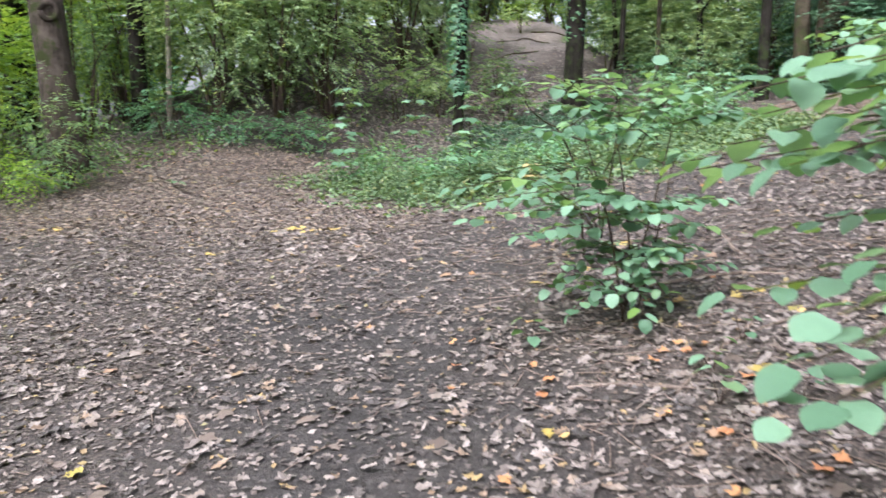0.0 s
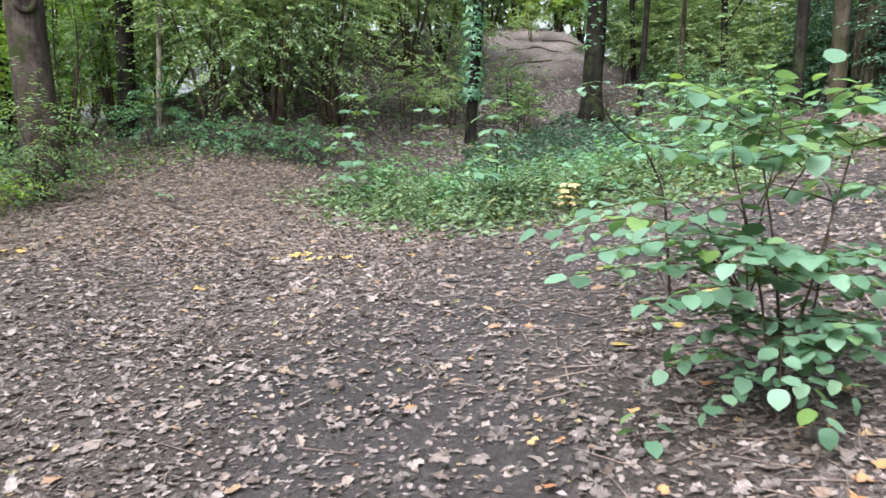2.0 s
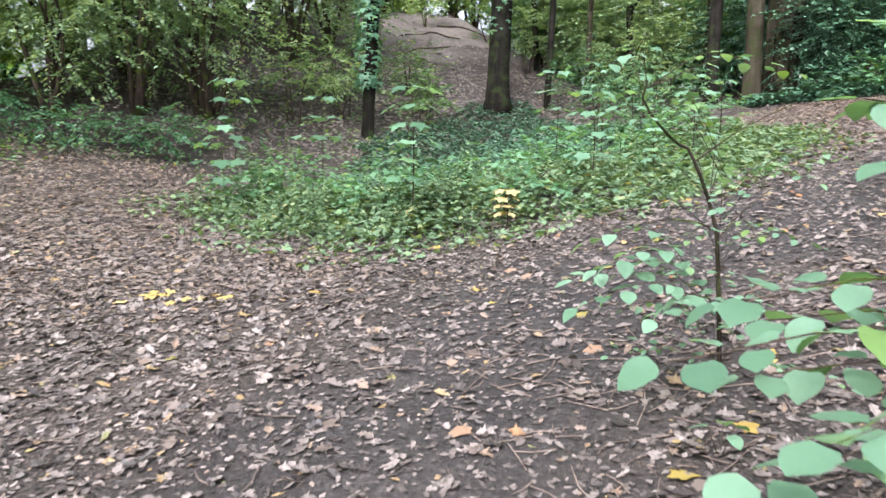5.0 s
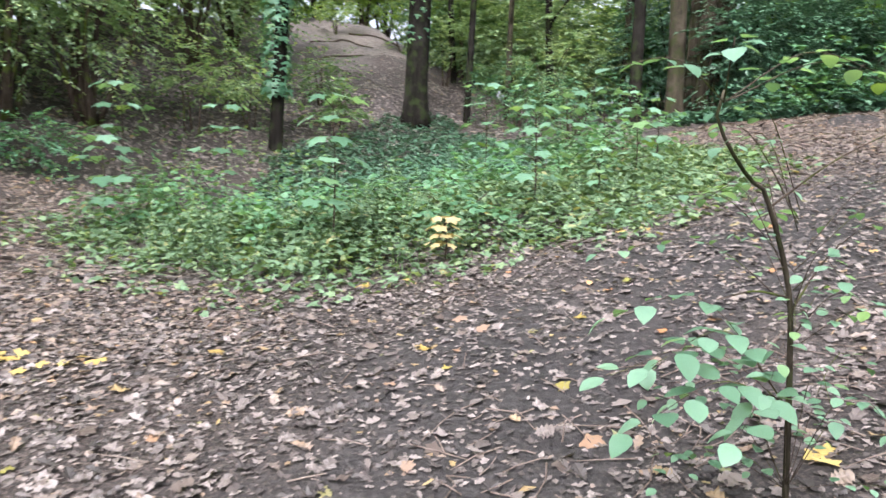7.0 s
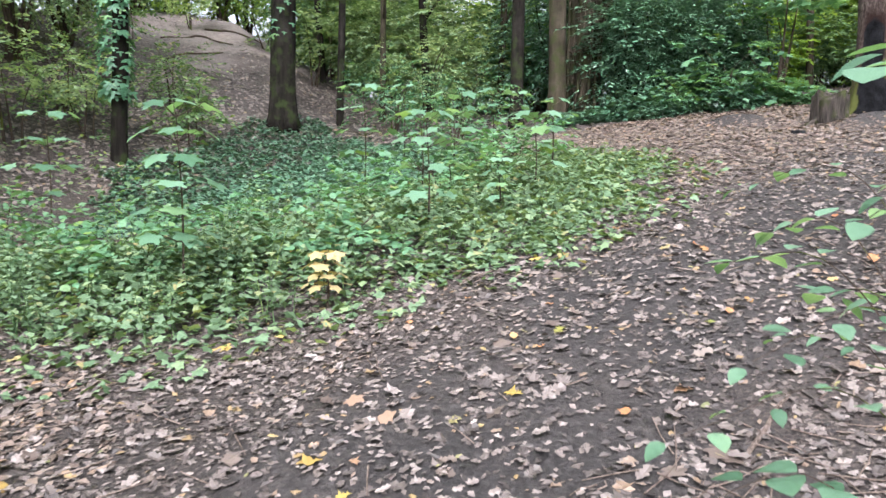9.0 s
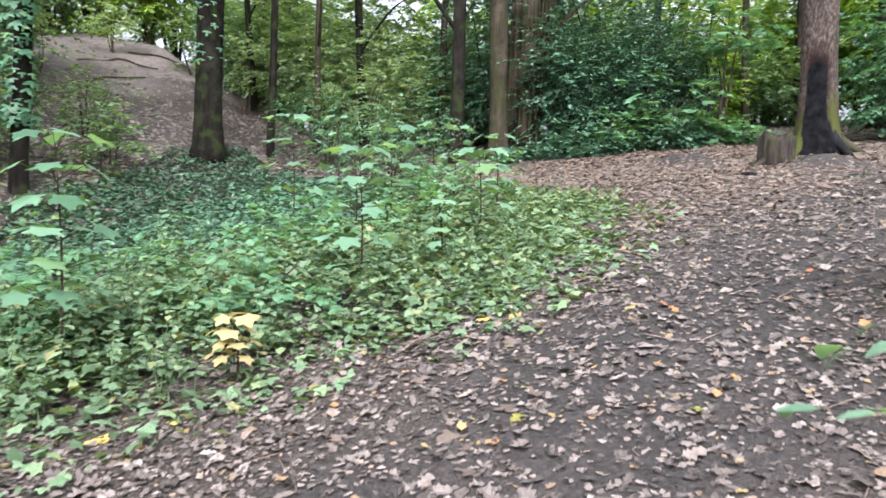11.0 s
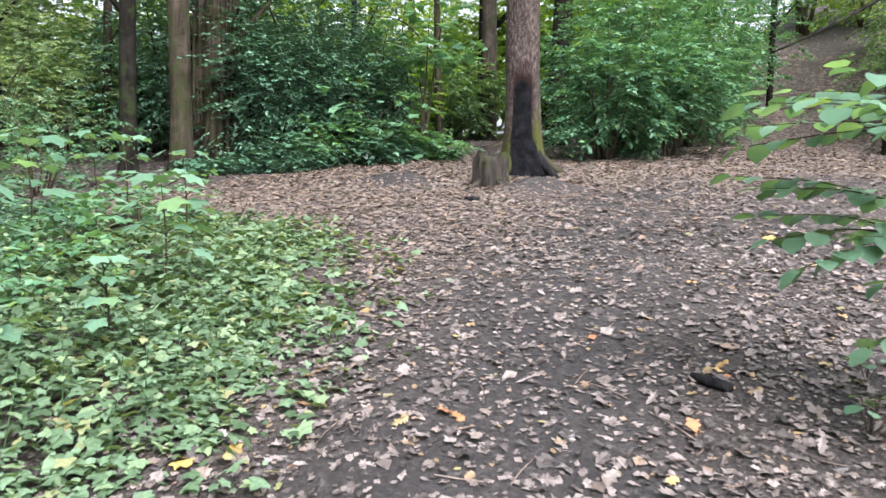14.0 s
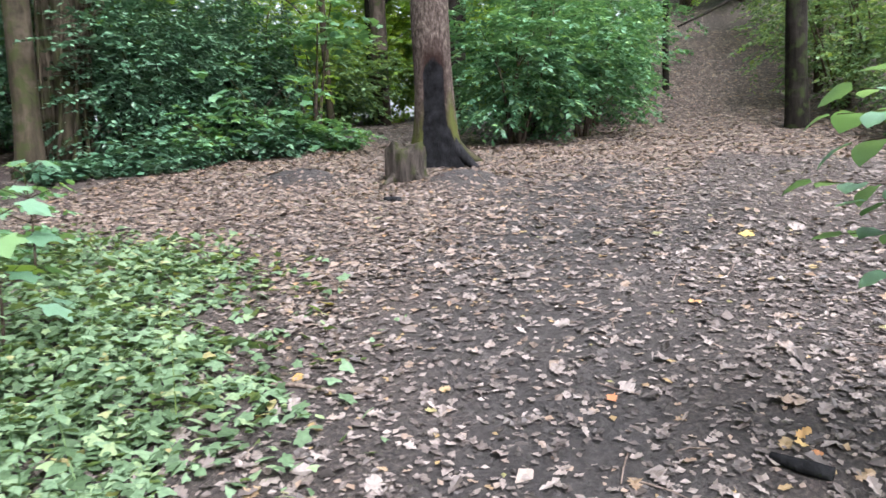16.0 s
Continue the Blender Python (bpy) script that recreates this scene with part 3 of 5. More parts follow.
NL, NS = build_nettles()
bed = thing("nettles", (0, 0, 0), "upright green nettle stalks standing among low herbs", "nettles", kind="stuff")
part("foliage", np_mesh("nettle_foliage", *NL, HERB), bed)
part("stalks", np_mesh("nettle_stalks", *NS, GREEN), bed)


def ivy_bed(name, label, n, poly, high, size, seed, mat=IVY, shape=COARSE):
    r = np.random.default_rng(seed)
    p = np.array(poly)
    x, y = r.uniform(p[:, 0].min(), p[:, 0].max(), n), r.uniform(p[:, 1].min(), p[:, 1].max(), n)
    d = in_patch(x, y, tuple(poly)) + 0.3 * bump_noise(x, y, 0.6, seed)
    x, y = x[d > 0], y[d > 0]
    a = r.uniform(0, 2 * np.pi, len(x))
    pos = np.stack([x, y, land(x, y) + r.uniform(0.02, high, len(x))], -1)
    way = np.stack([np.cos(a), np.sin(a), r.normal(-0.2, 0.2, len(x))], -1)
    me = np_mesh(name, *leaves(shape, pos, way, loose_ups(len(x), 0.4, r), size * r.uniform(0.7, 1.2, len(x))), mat)
    return tagged(new(name, me), label, "ground cover", kind="stuff")


ivy_bed("ivy_carpet", "dark glossy ivy covering the hollow under the bank", 22000, ((-0.2, 13.6), (1.5, 13.0), (3.4, 13.3), (5.0, 13.8), (5.8, 15.4), (5.6, 17.2), (4.2, 19.4), (2.2, 18.4), (0.8, 17.0)), 0.10, 0.07, 31)
ivy_bed("ivy_edge", "green ivy and bramble leaves at the foot of the holly", 9000, ((7.6, 15.5), (8.6, 14.9), (10.2, 14.7), (11.6, 14.4), (12.3, 14.4), (12.5, 15.0), (12.0, 15.6), (10, 16.2), (8.2, 16.4)), 0.22, 0.09, 32)
ivy_bed("verge_plants", "low green weeds along the foot of the shrubby bank", 5000, ((-8.5, 9.5), (-6.9, 9.9), (-5.3, 11.3), (-5.0, 12.9), (-3.2, 14.0), (-2.2, 14.2), (-2.6, 14.8), (-5.0, 14.6), (-7.0, 14.6), (-9.5, 12.5)), 0.25, 0.075, 33, GREEN, COARSE)
ivy_bed("bank_plants", "sparse green seedlings on the brown bank", 1300, ((-2, 15), (1, 15), (2.5, 18), (1, 20), (-2, 20), (-3, 17)), 0.35, 0.08, 34, GREEN, COARSE)


# ---- trees ----
def crown_mesh(name, centre, radii, n, per, size, shape, mat, seed, length=0.6):
    r = np.random.default_rng(seed)
    c, d = cloud(n, centre, radii, r, 0.3)
    return np_mesh(name, *sprays(c, d, per, length, size, shape, r), mat)


def tree(name, x, y, radius, height, label, bark, lean=(0, 0), crown=None, crown_at=0.95, thin=1.0, flare=0.5, roots=5, seed=0, rough=0.05, limbs=3, fork=5.0, foliage=GREEN, mid=None, sides=16):
    """A standing tree: trunk with root flare, limbs and a loose leafy crown."""
    r = np.random.default_rng(seed + 100)
    z = gz(x, y)
    t = thing(name, (x, y, z), label, "tree")
    top = np.array([lean[0], lean[1], 1.0]) * height
    bend = mid if mid is not None else (r.normal(0, 0.05), r.normal(0, 0.05))
    line = spline([(0, 0, -0.25), (0.0, 0.0, 0.3), (top[0] * 0.4 + bend[0], top[1] * 0.4 + bend[1], height * 0.4), top], 26)
    part("trunk", np_mesh("trunk", *tube(line, (radius, radius * 0.93, radius * 0.85, radius * 0.65, radius * 0.3), sides, rough, flare, roots, seed), bark, False), t)
    cr = crown or (height * 0.28, height * 0.28, height * 0.3)
    for i in range(limbs):
        f = min(0.9, fork / height + 0.13 * i)
        s = line[int(f * 25)]
        a = r.uniform(0, 6.28)
        e = s + np.array([math.cos(a) * cr[0] * 0.9, math.sin(a) * cr[1] * 0.9, r.uniform(1.0, 2.5)])
        m = 0.5 * (s + e) + (0, 0, 0.35)
        part("limb", np_mesh("limb", *tube(spline([s, m, e], 10), (radius * 0.38, radius * 0.22, radius * 0.06), 8, 0.05), bark, False), t)
    part("crown", crown_mesh("crown", (top[0] * crown_at, top[1] * crown_at, height * crown_at), cr, int(75 * max(cr) ** 1.2 * thin), 12, 0.17 / thin ** 0.5, FAR, foliage, seed, 0.8), t)
    return t


def ivy_on(t, radius, lo, hi, n, seed, line=(0, 0), size=0.08, mat=IVY):
    """Ivy that climbs a trunk."""
    r = np.random.default_rng(seed)
    a, h = r.uniform(0, 6.28, n), r.uniform(lo, hi, n)
    rad = radius * 1.05 + np.abs(r.normal(0, 0.06, n))
    pos = np.stack([rad * np.cos(a) + line[0] * h, rad * np.sin(a) + line[1] * h, h], -1)
    way = np.stack([np.cos(a) * 0.5, np.sin(a) * 0.5, -0.8 + 0 * a], -1) + r.normal(0, 0.3, (n, 3))
    up = np.stack([np.cos(a), np.sin(a), 0.5 + 0 * a], -1)
    part("ivy", np_mesh("ivy", *leaves(TRIPLE, pos, way, up, size * r.uniform(0.6, 1.2, n)), mat), t, "dark climbing ivy leaves")


def knot(t, at, out, radius, bark):
    """The ring of bark round an old branch scar."""
    a = np.linspace(0, 2 * np.pi, 15)[:-1]
    u = unit(np.cross(out, (0, 0, 1.0)))
    w = np.cross(u, out)
    ring = np.asarray(at) + radius * (np.cos(a)[:, None] * u + 1.1 * np.sin(a)[:, None] * w)
    ring = np.concatenate([ring, ring[:1]])
    ring_ob = part("knot", np_mesh("knot", *tube(ring, (radius * 0.4, radius * 0.4), 8), bark, False), t, "round scar of a lost branch")
    c = np.asarray(at) - 0.02 * np.asarray(out)
    part("knot_heart", np_mesh("knot_heart", *tube(np.array([c - 0.1 * np.asarray(out), c]), (radius * 0.9, radius * 0.8), 12), BARK_PALE, False), ring_ob)


oak = tree("oak_tree", -6.09, 12.75, 0.29, 13, "stout grey-brown oak with a round branch scar", BARK, (-0.035, 0), (4.2, 4.2, 3.4), 0.95, 1.0, 0.45, 5, 2, 0.07, foliage=LIME, mid=(-0.12, 0))
knot(oak, (-0.03, -0.245, 2.62), (0.43, -0.9, 0.0), 0.12, BARK)
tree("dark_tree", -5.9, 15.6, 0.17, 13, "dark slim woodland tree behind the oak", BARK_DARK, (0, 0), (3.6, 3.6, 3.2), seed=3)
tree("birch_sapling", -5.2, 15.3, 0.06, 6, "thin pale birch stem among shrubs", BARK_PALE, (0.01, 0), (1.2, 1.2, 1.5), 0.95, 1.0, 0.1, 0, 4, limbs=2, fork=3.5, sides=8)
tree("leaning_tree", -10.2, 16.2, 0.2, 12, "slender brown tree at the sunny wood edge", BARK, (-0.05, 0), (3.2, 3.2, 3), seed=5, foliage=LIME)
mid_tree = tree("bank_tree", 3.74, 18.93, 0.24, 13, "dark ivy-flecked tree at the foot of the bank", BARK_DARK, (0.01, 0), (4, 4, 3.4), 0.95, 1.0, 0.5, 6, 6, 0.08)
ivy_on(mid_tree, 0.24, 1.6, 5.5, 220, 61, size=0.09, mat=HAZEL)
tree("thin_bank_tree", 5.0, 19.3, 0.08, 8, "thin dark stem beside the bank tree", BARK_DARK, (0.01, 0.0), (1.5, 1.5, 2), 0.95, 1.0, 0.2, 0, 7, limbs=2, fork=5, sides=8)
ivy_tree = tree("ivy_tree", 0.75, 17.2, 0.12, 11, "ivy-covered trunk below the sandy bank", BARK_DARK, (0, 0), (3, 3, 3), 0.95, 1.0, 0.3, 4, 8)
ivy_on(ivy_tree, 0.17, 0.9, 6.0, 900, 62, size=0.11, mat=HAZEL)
twin = tree("twin_stem_tree", 8.35, 16.6, 0.17, 13, "tall olive-barked tree with a fluted foot", BARK_OLIVE, (-0.02, 0), (4, 4, 3.4), 0.95, 1.0, 0.55, 5, 9, 0.06)
for k, (dx, dy, rr, ln) in enumerate(((0.75, 0.15, 0.17, (0.05, 0.02)), (0.95, 0.3, 0.13, (0.12, 0.02)), (0.62, 0.4, 0.11, (0.0, 0.03)))):
    vt = tree("vine_hung_tree", 8.3 + dx, 16.6 + dy, rr, 11, "crooked olive stem wound with vine ropes", BARK_OLIVE, ln, (2.2, 2.2, 2.4), 0.95, 1.0, 0.4, 3, 10 + k, 0.12, limbs=3, fork=2.6, sides=12, mid=(0.12 * k, 0))
    for i in range(5):
        h = np.linspace(-0.05, 4.6, 12)
        a = 3.4 + i * 0.75 + 0.5 * np.sin(h * (0.7 + 0.15 * i) + k)
        rad = rr * (1.25 + 0.25 * np.sin(1.3 * h + i)) + 0.45 * np.exp(-h * 4) * rr
        rope = np.stack([rad * np.cos(a) + ln[0] * h + 0.12 * k * np.sin(np.minimum(h / 4.4, 1) * 1.5), rad * np.sin(a) + ln[1] * h, h], -1)
        part("vine", np_mesh("vine", *tube(spline(rope, 30), (0.03, 0.022, 0.018), 6, 0.1), BARK_OLIVE, False), vt, "old vine rope winding up the stem")
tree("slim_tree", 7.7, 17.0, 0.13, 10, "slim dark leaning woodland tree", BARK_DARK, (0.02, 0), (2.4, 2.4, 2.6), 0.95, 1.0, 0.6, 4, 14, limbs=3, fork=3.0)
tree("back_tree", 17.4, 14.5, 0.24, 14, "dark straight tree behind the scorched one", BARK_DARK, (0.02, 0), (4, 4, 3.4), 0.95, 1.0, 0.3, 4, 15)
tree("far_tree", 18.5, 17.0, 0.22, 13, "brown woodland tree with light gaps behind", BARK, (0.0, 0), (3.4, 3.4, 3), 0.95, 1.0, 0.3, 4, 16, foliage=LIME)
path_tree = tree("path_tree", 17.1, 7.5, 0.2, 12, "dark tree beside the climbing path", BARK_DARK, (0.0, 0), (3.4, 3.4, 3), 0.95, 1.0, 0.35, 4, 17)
bough = spline(np.array([(17.1, 7.5, 6.35), (16.2, 8.1, 5.76), (15.6, 8.75, 5.3), (15.07, 9.37, 4.93)]) - np.array(path_tree.location), 14)
part("limb", np_mesh("limb", *tube(bough, (0.045, 0.032, 0.016), 8, 0.08), BARK_DARK, False), path_tree, "bare bough hanging over the path")
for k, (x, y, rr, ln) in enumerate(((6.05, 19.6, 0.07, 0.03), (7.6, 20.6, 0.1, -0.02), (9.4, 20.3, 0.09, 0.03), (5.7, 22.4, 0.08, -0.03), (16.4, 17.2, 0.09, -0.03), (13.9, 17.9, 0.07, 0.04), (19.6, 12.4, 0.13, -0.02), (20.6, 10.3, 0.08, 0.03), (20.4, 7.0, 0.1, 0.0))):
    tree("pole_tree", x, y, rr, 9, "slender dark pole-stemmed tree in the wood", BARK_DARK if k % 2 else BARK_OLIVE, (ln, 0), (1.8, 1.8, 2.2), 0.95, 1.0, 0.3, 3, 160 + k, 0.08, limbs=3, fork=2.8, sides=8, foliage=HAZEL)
for k, (x, y) in enumerate(((8.6, 29.0), (9.6, 29.5))):
    tree("crest_tree", x, y, 0.2, 10, "pale leaning tree on the crest of the bank", BARK_OLIVE, (-0.08, 0), (2.6, 2.6, 2.4), 0.95, 1.0, 0.2, 0, 18 + k, foliage=LIME)


def burnt_tree(x, y):
    z = gz(x, y)
    t = thing("scorched_tree", (x, y, z), "reddish-barked tree with a charred black hollow face", "tree")
    line = spline([(0, 0, -0.25), (0, 0, 0.3), (0.0, 0.05, 5), (0.05, 0.15, 14)], 90)
    v, f = tube(line, (0.245, 0.235, 0.225, 0.2, 0.13), 64, 0.03, 1.0, 5, 0.6)
    out = np.array([-0.97, -0.42])
    out = out / np.hypot(*out)
    h = v[:, 2]
    ang = np.arctan2(v[:, 0] * -out[1] + v[:, 1] * out[0], v[:, 0] * out[0] + v[:, 1] * out[1])
    off = ang - 0.02 - 0.5 * smooth(0.5, 0.05, h)
    wide = np.where(h > 0.45, 0.58, 0.58 + (0.45 - h) * 0.6)
    face = smooth(wide + 0.16, wide - 0.16, np.abs(off)) * smooth(1.35, 1.15, h + 0.25 * off * off)
    scorch = smooth(1.15, 0.35, np.abs(off)) * smooth(1.8, 1.2, h)
    moss = smooth(1.5, 0.1, h + 0.25 * np.sin(5 * ang)) * 0.9
    push = (1 - 0.16 * face * smooth(0.3, 0.7, h))[:, None]
    v[:, :2] *= push
    me = np_mesh("trunk", v, f, BURNT, False)
    for nm, val in (("moss", moss), ("char", face), ("scorch", scorch)):
        me.attributes.new(nm, "FLOAT", "POINT").data.foreach_set("value", val.astype(np.float32))
    part("trunk", me, t)
    for way, reach, mat in ((-1.0, 0.62, BLACKLOG), (-1.8, 0.62, BARK_OLIVE), (1.7, 0.5, BARK_OLIVE), (-2.7, 0.6, BARK_OLIVE)):
        a = math.atan2(out[1], out[0]) - way
        e = np.array([reach * math.cos(a), reach * math.sin(a)])
        low = gz(x + e[0], y + e[1]) - z
        part("root", np_mesh("root", *tube(spline([(0.28 * e[0], 0.28 * e[1], 0.34), (0.55 * e[0], 0.55 * e[1], 0.13), (e[0], e[1], low - 0.03)], 9), (0.09, 0.08, 0.035), 10, 0.1), mat, False), t)
    for i in range(4):
        s = line[int((5.2 + i) / 14 * 89)]
        a = i * 1.7
        e = s + (2.8 * math.cos(a), 2.8 * math.sin(a), 1.6)
        part("limb", np_mesh("limb", *tube(spline([s, 0.5 * (s + e) + (0, 0, 0.3), e], 10), (0.12, 0.07, 0.02), 8, 0.05), BARK, False), t)
    part("crown", crown_mesh("crown", (0, 0, 12), (4, 4, 3.2), 420, 12, 0.17, FAR, GREEN, 41, 0.8), t)


burnt_tree(10.41, 11.79)


def stump(x, y):
    z = gz(x, y)
    t = thing("tree_stump", (x, y, z), "weathered grey sawn stump beside the scorched tree", "stump")
    line = np.array([(0, 0, -0.12), (0, 0, 0.05), (0, 0, 0.15), (0.01, 0, 0.27), (0.01, 0, 0.36)])
    v, f = tube(line, (0.205, 0.2, 0.2, 0.205, 0.2), 56, 0.05, 0.2, 6, 1.3)
    a = np.arctan2(v[:, 1], v[:, 0])
    top = v[:, 2] > 0.3
    v[:, 2] += np.where(top, 0.05 * np.sin(3 * a) + 0.03 * np.sin(7 * a + 1) + 0.02 * np.sin(12 * a), 0)
    rr = 1 + (0.10 * np.sin(6 * a) + 0.07 * np.sin(11 * a + 1)) * (v[:, 2] > 0)
    v[:, 0] *= rr
    v[:, 1] *= rr
    part("body", np_mesh("stump_body", v, f, STUMPWOOD, False), t)
    for i in range(5):
        b = i * 1.26 + 0.4
        e = np.array([0.4 * math.cos(b), 0.4 * math.sin(b), -0.05])
        part("root", np_mesh("stump_root", *tube(spline([(0.17 * math.cos(b), 0.17 * math.sin(b), 0.10), 0.6 * e + (0, 0, 0.05), e], 7), (0.05, 0.04, 0.02), 8, 0.08), STUMPWOOD, False), t)


stump(9.25, 11.64)


# ---- shrubs ----
def shrub(name, x, y, high, wide, label, mat, n=260, per=9, size=0.09, shape=FAR, seed=0, stems=6, low=-0.8, bark=TWIG, deep=None, centre=0.55, length=0.45):
    """A bush: several bent stems and foliage in flat sprays with gaps."""
    r = np.random.default_rng(seed + 500)
    z = gz(x, y)
    t = thing(name, (x, y, z), label, "shrub")
    for i in range(stems):
        a = r.uniform(0, 6.28)
        s = 0.15 * r.random()
        e = np.array([math.cos(a) * wide * 0.6, math.sin(a) * (deep or wide) * 0.6, high * r.uniform(0.6, 0.95)])
        b = np.array([math.cos(a) * s, math.sin(a) * s, -0.08])
        m = np.array([e[0] * 0.35, e[1] * 0.35, e[2] * 0.55]) + r.normal(0, 0.06 * high, 3)
        part("stem", np_mesh("stem", *tube(spline([b, m, e], 9), (0.012 * high + 0.006, 0.006 * high, 0.004), 6, 0.05), bark, False), t)
    c, d = cloud(n, (0, 0, high * centre), (wide, deep or wide, high * 0.5), r, 0.25, low)
    c[:, 2] = np.maximum(c[:, 2], 0.06)
    part("foliage", np_mesh("foliage", *sprays(c, d, per, length, size, shape, r), mat), t)
    return t


for k, (x, y, h, w) in enumerate(((9.2, 15.5, 0.55, 0.6), (10.2, 15.2, 0.75, 0.7), (11.2, 15.0, 0.85, 0.7), (12.0, 14.8, 0.6, 0.5), (10.8, 14.8, 0.4, 0.6), (11.9, 14.3, 0.35, 0.5))):
    shrub("bramble", x, y, h, w, "pale green bramble tangle before the dark holly", COOL if k % 2 else IVY, 110, 8, 0.10, COARSE, 410 + k, 5, -0.8, TWIG, 0.5, 0.45, 0.28)

# Dense shrubs before the bank
for k, (x, y, h, w, mat, n, sz) in enumerate((
        (-4.3, 15.6, 4.0, 1.6, SAGE, 420, 0.085), (-3.1, 15.8, 4.2, 1.4, SAGE, 420, 0.08), (-2.1, 16.4, 4.6, 1.2, SAGE, 300, 0.085),
        (-3.6, 17.6, 5.2, 1.6, GREEN, 400, 0.1), (-0.7, 21.4, 4.6, 1.8, SAGE, 360, 0.1), (-6.6, 16.8, 4.2, 1.6, GREEN, 380, 0.1),
        (0.2, 22.8, 4.2, 1.1, SAGE, 260, 0.1), (-2.6, 20.8, 5.4, 1.9, GREEN, 380, 0.11))):
    shrub("bank_shrub", x, y, h, w, "dense grey-green small-leaved shrub before the bank", mat, int(n * 1.7), 12, sz * 1.1, FAR, 10 + k, 6, -0.7, TWIG, None, 0.56)
for k, (x, y, h, w) in enumerate(((-8.2, 12.2, 2.0, 1.1), (-8.6, 18.5, 5, 2.2), (-11.5, 21, 6, 2.6), (-13.5, 16, 4.5, 2.4), (-9.5, 24, 7, 3), (-16, 22, 7, 3.2), (-7.6, 9.2, 0.9, 0.8), (-7.4, 22.0, 5.5, 2.2), (-5.0, 24.0, 6.0, 2.4), (-5.2, 19.6, 5.0, 1.7), (-2.2, 24.5, 6.0, 2.0), (-9.6, 15.0, 3.6, 1.5), (-7.0, 19.0, 4.5, 1.5))):
    shrub("sunny_shrub", x, y, h, w, "bright yellow-green shrub at the open wood edge", LIME, 620, 12, 0.13 if h > 3 else 0.07, FAR, 30 + k, 6, -0.7)
shrub("oak_foot_shoots", -5.55, 11.45, 1.5, 0.55, "leafy green shoots round the oak's foot", GREEN, 150, 8, 0.085, SLIM, 45, 8, -0.6)
shrub("oak_foot_weeds", -6.3, 10.9, 0.6, 0.9, "low yellow-green weeds beside the oak", LIME, 220, 8, 0.07, FAR, 46, 5, -0.6)

for k, (x, y, h, w, mat) in enumerate(((-5.0, 14.6, 1.2, 0.9, HAZEL), (-3.8, 14.6, 0.5, 0.7, HAZEL), (-2.6, 14.8, 0.6, 0.6, HAZEL), (-7.4, 14.2, 1.8, 1.2, GREEN), (-6.9, 15.4, 3.0, 1.2, GREEN),
        (-0.7, 13.6, 0.7, 0.5, COOL), (0.3, 12.4, 0.6, 0.6, COOL), (1.3, 12.2, 0.5, 0.5, COOL), (-1.1, 12.6, 0.6, 0.5, COOL), (2.4, 11.9, 0.6, 0.6, COOL), (1.8, 10.6, 0.5, 0.5, COOL), (0.4, 11.2, 0.5, 0.5, COOL),
        (3.4, 11.9, 0.65, 0.6, COOL), (4.4, 12.7, 0.6, 0.6, COOL), (5.4, 13.4, 0.6, 0.6, COOL), (6.2, 16.6, 1.3, 0.9, HAZEL), (5.9, 18.6, 1.6, 0.9, HAZEL), (7.0, 19.2, 2.0, 1.0, SAGE), (1.9, 19.6, 1.2, 0.6, GREEN), (0.1, 19.0, 1.3, 0.6, GREEN))):
    thin = 0.55 if mat is COOL else 1.0
    shrub("low_thicket", x, y, h * (0.8 if mat is COOL else 1.0), w, "low leafy green thicket at the foot of the bank", mat, int((90 + 80 * h) * thin), 8, 0.08, COARSE if mat is COOL else FAR, 300 + k, 5, -0.85, TWIG, None, 0.5, 0.32)
for k, (x, y, h, w) in enumerate(((1.0, 30.5, 5.5, 2.2), (3.6, 32.0, 5.0, 2.4), (6.0, 31.0, 5.0, 2.2), (8.8, 31.5, 5.0, 2.4), (11.5, 29.5, 5.5, 2.4), (-1.5, 27.0, 5.5, 2.4), (7.6, 26.0, 3.5, 1.5), (4.8, 29.5, 3.0, 1.2), (2.4, 31.0, 4.0, 1.6))):
    shrub("crest_shrub", x, y, h, w, "light green shrub on the crest of the bank", LIME if k % 2 else GREEN, 520, 11, 0.17, FAR, 340 + k, 6, -0.8)

for k, (x, y, h) in enumerate(((1.1, 21.0, 2.0), (5.4, 22.0, 1.8), (6.4, 23.6, 2.4), (0.4, 17.8, 1.4), (2.0, 18.2, 1.0), (-0.6, 17.4, 1.6), (5.0, 25.0, 1.8), (3.3, 26.2, 1.2))):
    shrub("bank_sapling", x, y, h, 0.45 + 0.1 * h, "thin green sapling on the brown bank", SAGE if k % 2 else GREEN, 70, 8, 0.11, FAR, 380 + k, 3, -0.3, TWIG, None, 0.6, 0.4)
shrub("path_head_shrub", 27.5, 8.9, 3.2, 1.8, "light green shrub closing the head of the path", LIME, 420, 11, 0.16, FAR, 395, 5, -0.8)

# Holly and hazel round the scorched tree
for k, (x, y, h, w, dp) in enumerate(((10.0, 16.4, 2.6, 1.3, 0.9), (11.4, 16.0, 2.3, 1.2, 0.8), (11.0, 17.6, 4.4, 1.8, 1.2), (9.7, 18.2, 4.2, 1.5, 1.2), (12.3, 16.2, 1.8, 0.9, 0.8), (13.0, 17.2, 3.0, 1.2, 1.0))):
    shrub("holly_bush", x, y, h, w, "dark glossy evergreen bush behind the clearing", DARK, 800, 10, 0.10, FAR, 50 + k, 5, -0.8, BARK_DARK, dp, 0.5, 0.4)
shrub("sycamore_shrub", 11.1, 15.2, 1.5, 1.0, "green sycamore shoots in front of dark holly", COOL, 60, 6, 0.15, MAPLE, 57, 5, -0.4)
